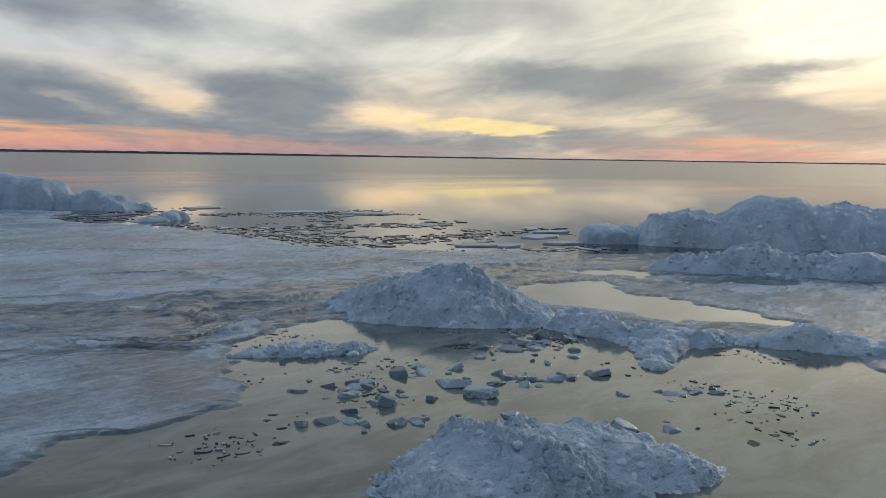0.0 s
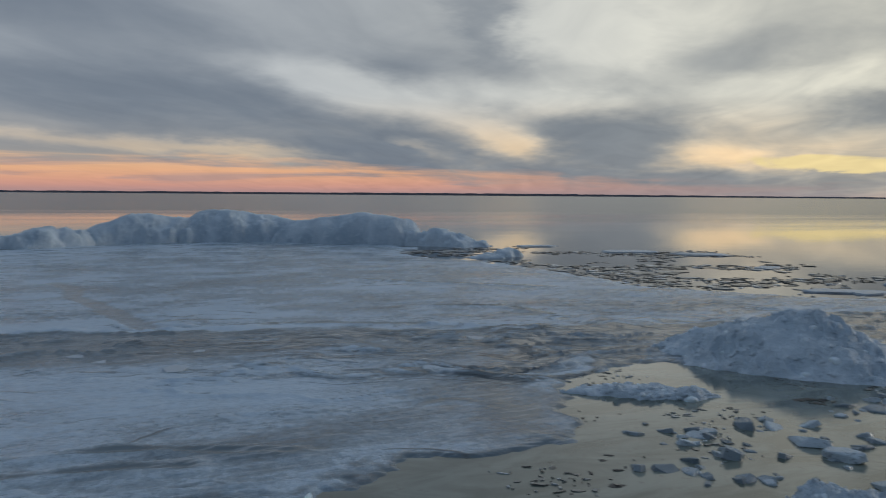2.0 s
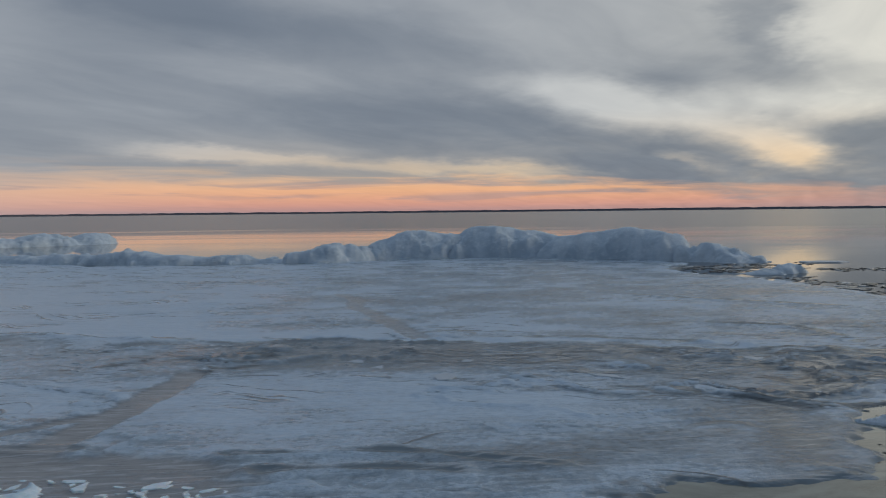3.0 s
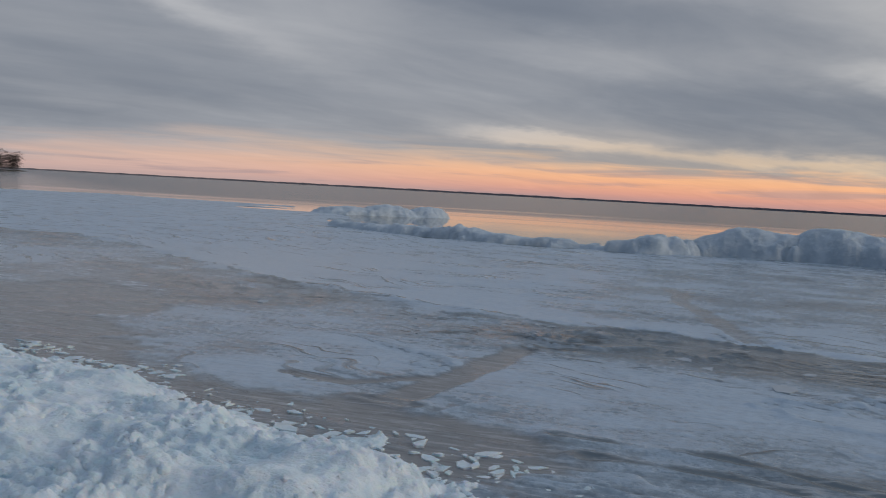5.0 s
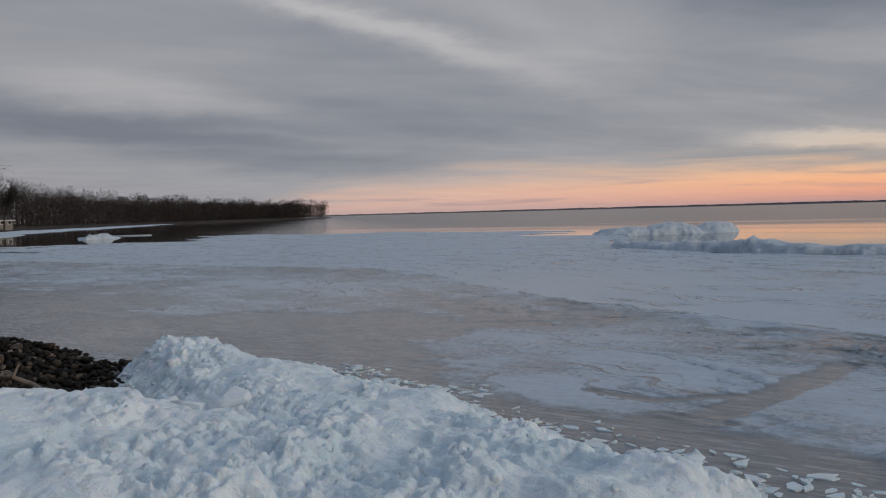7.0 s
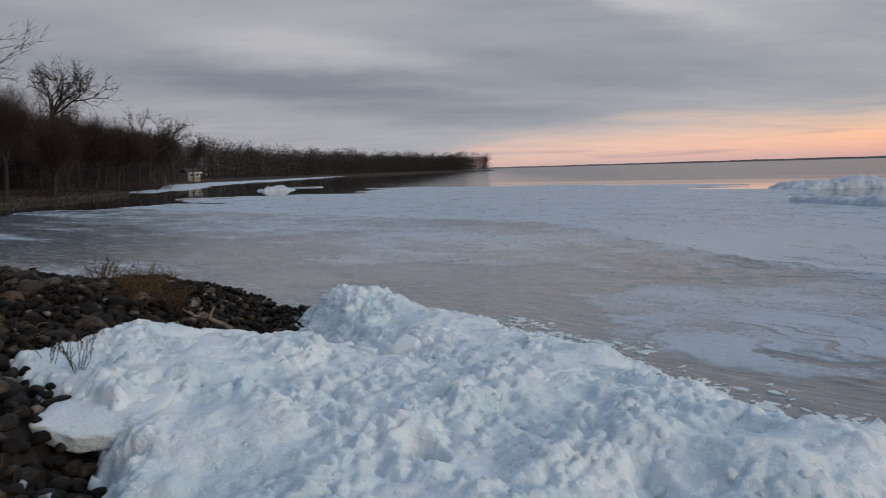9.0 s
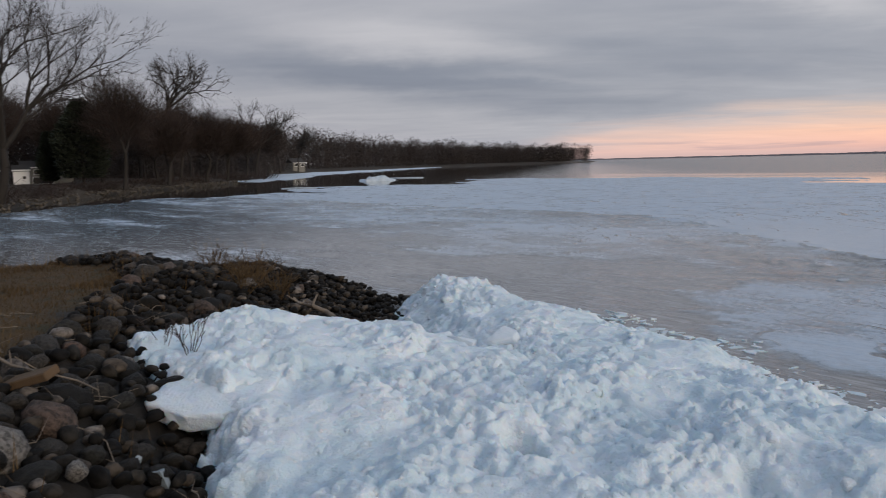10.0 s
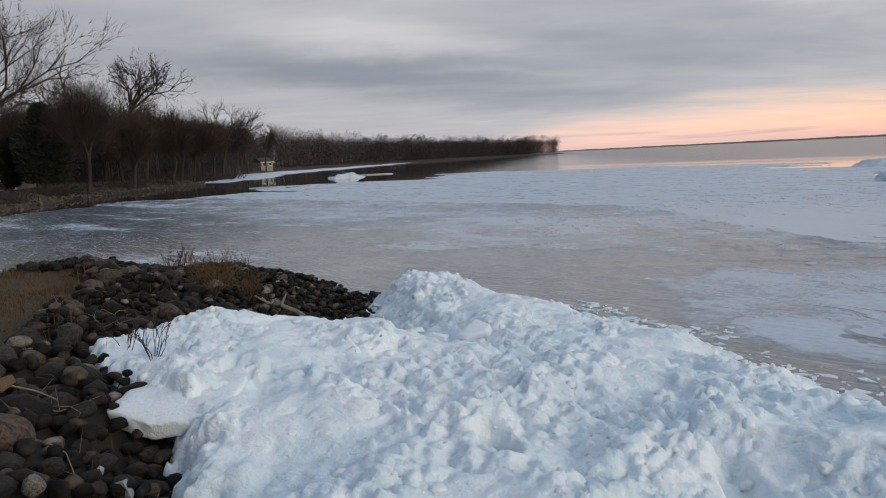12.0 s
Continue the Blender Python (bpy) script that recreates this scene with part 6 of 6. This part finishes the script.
def overturned_boat(b, d):
    x, y = polar(b, d)
    boat = new("overturned_boat", None)
    boat.matrix_basis = pose(x, y, 1.0, 0, 0, -b + 62)
    tagged(boat, "small green boat lying upside down on the shore", "boat")
    bm = bmesh.new()
    rows = []
    for k in range(9):
        t = k / 8 * 2 - 1
        half = 0.72 * (1 - max(0.0, t) ** 2.4) * (1 - 0.15 * max(0.0, -t)) + 0.03
        tall = 0.5 * (1 - 0.35 * max(0.0, t) ** 2)
        rows.append([bm.verts.new((t * 2.0, half * math.cos(a), tall * math.sin(a) ** 0.7)) for a in np.linspace(0, math.pi, 9)])
    for r0, r1 in zip(rows, rows[1:]):
        for k in range(8):
            f = bm.faces.new((r0[k], r0[k + 1], r1[k + 1], r1[k]))
            f.smooth = True
    bm.faces.new(rows[0])
    bm.faces.new(rows[-1][::-1])
    bmesh.ops.recalc_face_normals(bm, faces=bm.faces)
    part("hull", bm, GREEN_HULL, boat)
    box_part("keel", (-1.9, -0.03, 0.48, 1.4, 0.03, 0.56), GREEN_HULL, boat)


overturned_boat(-83.0, 64)


def bay_stones():
    """Pale stones along the water's edge of the bay."""
    rng = random.Random(61)
    meshes = [stone_mesh(700 + k, 1) for k in range(5)]
    vs, fs, o = [], [], 0
    line = FAR_SHORE_LINE[:8]
    for (ax, ay), (bx, by) in zip(line, line[1:]):
        ln = math.hypot(bx - ax, by - ay)
        for _ in range(int(ln * 7)):
            t = rng.random()
            x, y = ax + (bx - ax) * t + rng.gauss(-0.8, 0.9), ay + (by - ay) * t + rng.gauss(-0.8, 0.9)
            me = meshes[rng.randrange(5)]
            co = np.empty(len(me.vertices) * 3)
            me.vertices.foreach_get("co", co)
            tri = np.empty(len(me.polygons) * 3, dtype=np.int32)
            me.polygons.foreach_get("vertices", tri)
            q = rng.uniform(0.12, 0.40)
            vs.append(co.reshape(-1, 3) * [q * 1.2, q, q * 0.8] + [x, y, rng.uniform(0.0, 0.5)])
            fs.append(tri.reshape(-1, 3) + o)
            o += len(me.vertices)
    tagged(thing("shore_stones", mesh_of("shore_stones", np.concatenate(vs), np.concatenate(fs)), PALE_STONES, "loose pale stones along the bay's water edge", "stones"), kind="stuff")


bay_stones()

# ---------------------------------------------------------------- growth and litter on the bank


def ground_z(x, y):
    return float(land_height(np.array([x]), np.array([y]))[0][0])


def blades(name, spots, lengths, width, seed, mat, label, category, droop=0.4):
    rng = np.random.RandomState(seed)
    p = np.array(spots, dtype=float)
    n = len(p)
    p[:, 2] -= 0.02
    a, lean = rng.uniform(0, math.tau, n), rng.uniform(0.1, 1.0, n) * droop
    ln = np.asarray(lengths)[:, None]
    tip = p + ln * np.stack([np.cos(a) * lean, np.sin(a) * lean, np.sqrt(np.maximum(0.05, 1 - lean ** 2))], -1)
    b = a + rng.uniform(0.8, 2.2, n)
    w = width * np.stack([np.cos(b), np.sin(b), np.zeros(n)], -1)
    v = np.stack([p - w, p + w, tip], 1).reshape(-1, 3)
    tagged(thing(name, mesh_of(name, v, np.arange(3 * n).reshape(-1, 3), False), mat, label, category), kind="stuff")


def build_grass():
    rng = np.random.RandomState(71)
    x, y = rng.uniform(-16, -5.0, 90000), rng.uniform(-3.5, 5.0, 90000)
    z, s = land_height(x, y)
    ok = inside(x, y, LAWN) + 0.6 * fbm(x * 1.5, y * 1.5, 30, 4) > -0.1
    x, y, z = x[ok], y[ok], z[ok]
    tall = 0.03 + 0.04 * rng.rand(len(x)) + 0.05 * smooth01(fbm(x * 1.2, y * 1.2, 77, 3), 0.1, 0.3)
    blades("lawn_grass", np.stack([x, y, z], -1), tall, 0.006, 72, STRAW, "matted brown winter grass on the lawn", "grass", 0.95)
    x, y = rng.uniform(-18, -4.5, 70000), rng.uniform(-2.5, 9.0, 70000)
    z, s = land_height(x, y)
    edge = np.exp(-((inside(x, y, LAWN) + 0.1) / 0.35) ** 2) * smooth01(fbm(x * 1.6, y * 1.6, 78, 3), -0.1, 0.2) + 0.35 * smooth01(s, 0.8, 1.6) * smooth01(inside(x, y, LAWN), 0.0, -0.4) * smooth01(fbm(x * 1.1, y * 1.1, 79, 3), 0.10, 0.3)
    ok = rng.rand(len(x)) < edge * 0.36
    blades("bank_grass", np.stack([x[ok], y[ok], z[ok] + 0.05], -1), 0.10 + 0.20 * rng.rand(ok.sum()), 0.004, 73, STRAW, "dry straw and weeds between the stones", "dry grass", 0.7)


def shrub(x, y, z, height, stems, seed, label, mat=TWIG, spread=0.6, levels=2, name="bare_shrub", r=0.007):
    rng = random.Random(seed)
    out = [[] for _ in range(levels + 1)]
    for k in range(stems):
        a = rng.uniform(0, math.tau)
        q = rng.uniform(0.1, 1.0) * spread
        grow(rng, (0, 0, -0.05), (math.cos(a) * q, math.sin(a) * q, 1.0), height * rng.uniform(0.35, 0.6), r, 0, levels, out, 0.4, 0.05, 0.7, (1, 2), 0.12)
    bush = thing(name, tubes(name, [s[:6] + (max(s[6], 0.003), max(s[7], 0.002)) for level in out for s in level], 4), mat, label, "shrub", "bare shrubs")
    bush.matrix_basis = pose(x, y, z)
    return bush


def stick(x0, y0, x1, y1, lift, r, seed, label="fallen dry branch lying over the stones", mat=DRIFTWOOD, name="fallen_branch", category="branch"):
    rng = random.Random(seed)
    n = 5
    pts = []
    for k in range(n + 1):
        t = k / n
        x, y = x0 + (x1 - x0) * t + rng.gauss(0, 0.04), y0 + (y1 - y0) * t + rng.gauss(0, 0.04)
        pts.append((x, y, max(ground_z(x, y), 0) + lift + rng.gauss(0, 0.015)))
    segs = [(*a, *b, r * (1 - 0.6 * k / n), r * (1 - 0.6 * (k + 1) / n)) for k, (a, b) in enumerate(zip(pts, pts[1:]))]
    for k in (1, 3):
        p = np.array(pts[k])
        q = p + np.array([rng.gauss(0, 0.15), rng.gauss(0, 0.15), rng.uniform(0.02, 0.15)])
        segs.append((*p, *q, r * 0.5, r * 0.25))
    thing(name, tubes(name, segs, 6), mat, label, category, "fallen branches")


build_stones()
build_grass()
# shrubs, sticks and oddments
shrub(-15.7, 2.3, ground_z(-15.7, 2.3), 0.9, 22, 1, "bare round shrub on the lawn's water edge", TWIG_GREY, 0.9, r=0.009)
shrub(-13.6, 6.6, ground_z(-13.6, 6.6), 0.5, 6, 2, "thin bare twigs among the stones", TWIG_GREY, 0.5, r=0.004)
shrub(-15.2, 6.4, ground_z(-15.2, 6.4), 0.5, 5, 3, "thin bare twigs among the stones", TWIG_GREY, 0.5, r=0.004)
for k, (x, y) in enumerate([(-10.6, 4.6), (-11.3, 5.0), (-11.0, 5.3), (-12.0, 5.4), (-12.6, 5.0)]):
    shrub(x, y, ground_z(x, y), 0.55, 40, 10 + k, "rust-brown dead weed clump among the stones", STRAW, 0.9, name="dead_weed", r=0.004)
shrub(-7.02, 2.5, 0.98, 0.42, 9, 21, "thin dark twigs sticking out of the ice", TWIG, 0.8, r=0.005)
shrub(-7.5, 2.45, 0.96, 0.40, 5, 22, "thin dark twigs sticking out of the ice", TWIG, 0.7, r=0.004)
stick(-10.2, 5.9, -11.2, 5.6, 0.16, 0.05, 31, "bleached driftwood limb across the stones", DRIFTWOOD, "driftwood", "driftwood")
stick(-10.6, 5.4, -11.6, 6.0, 0.14, 0.025, 32)
stick(-6.6, 1.0, -6.0, 1.5, 0.16, 0.012, 33)
for k in range(34):
    r = random.Random(900 + k)
    x, y = r.uniform(-9.0, -4.2), r.uniform(0.3, 3.0)
    a = r.uniform(0, math.tau)
    stick(x, y, x + r.uniform(0.15, 0.45) * math.cos(a), y + 0.35 * math.sin(a), 0.10, 0.0045, 950 + k, "thin pale dry stalk on the stones")


def weathered_board():
    bm = bmesh.new()
    box(bm, -0.26, -0.07, -0.03, 0.26, 0.07, 0.03)
    bmesh.ops.bevel(bm, geom=bm.edges[:], offset=0.008, segments=1, affect="EDGES")
    me = bpy.data.meshes.new("board")
    bm.to_mesh(me)
    bm.free()
    ob = thing("board", me, RUST_WOOD, "weathered tan board lying among the stones", "board")
    ob.matrix_basis = pose(-6.15, 1.05, ground_z(-6.15, 1.05) + 0.10, 14, -16, 35)


weathered_board()
for x, y, z, q in ((-6.35, 4.25, 1.0, 0.05),):
    ob = thing("pebble", stone_mesh(881), None, "small dark pebble lying on the ice", "pebble")
    ob.matrix_basis = pose(x, y, z) @ Matrix.Diagonal((q, q, q * 1.3, 1))
for k, (x, y, q) in enumerate([(-5.0, 1.55, 0.16), (-5.15, 1.75, 0.10), (-5.3, 1.5, 0.08)]):
    ob = thing("ice_chunk", CHUNKS[(3 * k + 2) % 12], None, "small white ice lump fallen among the stones", "ice chunk", "fallen ice lumps")
    ob.matrix_basis = pose(x, y, ground_z(x, y) + 0.08, 20, 10, 60 * k) @ Matrix.Diagonal((q, q, q * 2.5, 1))


def ice_shelf():
    """White shore ice between the dark water and the far point."""
    outline = [(-122, 58), (-150, 66), (-214, 94), (-256, 138), (-335, 222), (-400, 306), (-332, 242), (-242, 152), (-197, 108), (-152, 77), (-130, 64), (-116, 58)]
    xs, ys = np.arange(-420, -100, 1.5), np.arange(45, 330, 1.5)
    x, y = np.meshgrid(xs, ys)
    d = inside(x, y, outline) + 9 * fbm(x * 0.07, y * 0.07, 800, 4)
    z = -0.12 + 0.32 * smooth01(d, -1.5, 3) + 0.25 * fbm(x * 0.12, y * 0.12, 801, 4) * smooth01(d, 0, 3)
    v, f, _ = kept(np.stack([x, y, z], -1).reshape(-1, 3), grid_faces(len(ys), len(xs)), (z > -0.1).ravel())
    thing("ice_shelf", mesh_of("ice_shelf", v, f), WEATHERED, "white shore ice along the far bank", "shore ice", kind="structure")


ice_shelf()


def ice_slab(x, y, z, size, rx, ry, rz, seed):
    ob = thing("ice_slab", CHUNKS[seed % 12], None, "tilted flat slab of ice on the crushed ridge", "ice slab", "ice slabs")
    ob.data = ob.data.copy()
    ob.data.materials.clear()
    ob.data.materials.append(BLOCK_ICE)
    ob.matrix_basis = pose(x, y, z, rx, ry, rz) @ Matrix.Diagonal((size, size, size * 0.4, 1))


for k, (x, y, z, size, rx, ry, rz) in enumerate([(-8.45, 6.6, 0.36, 0.85, -16, 10, 20), (-8.05, 6.9, 0.40, 0.6, 18, -8, 70), (-7.6, 6.3, 0.36, 0.5, -10, -14, 140), (-9.1, 6.7, 0.28, 0.6, 8, 16, 200), (-8.9, 6.3, 0.24, 0.45, 12, 6, 10)]):
    ice_slab(x, y, z - 0.08, size, rx, ry, rz, 2 * k + 1)
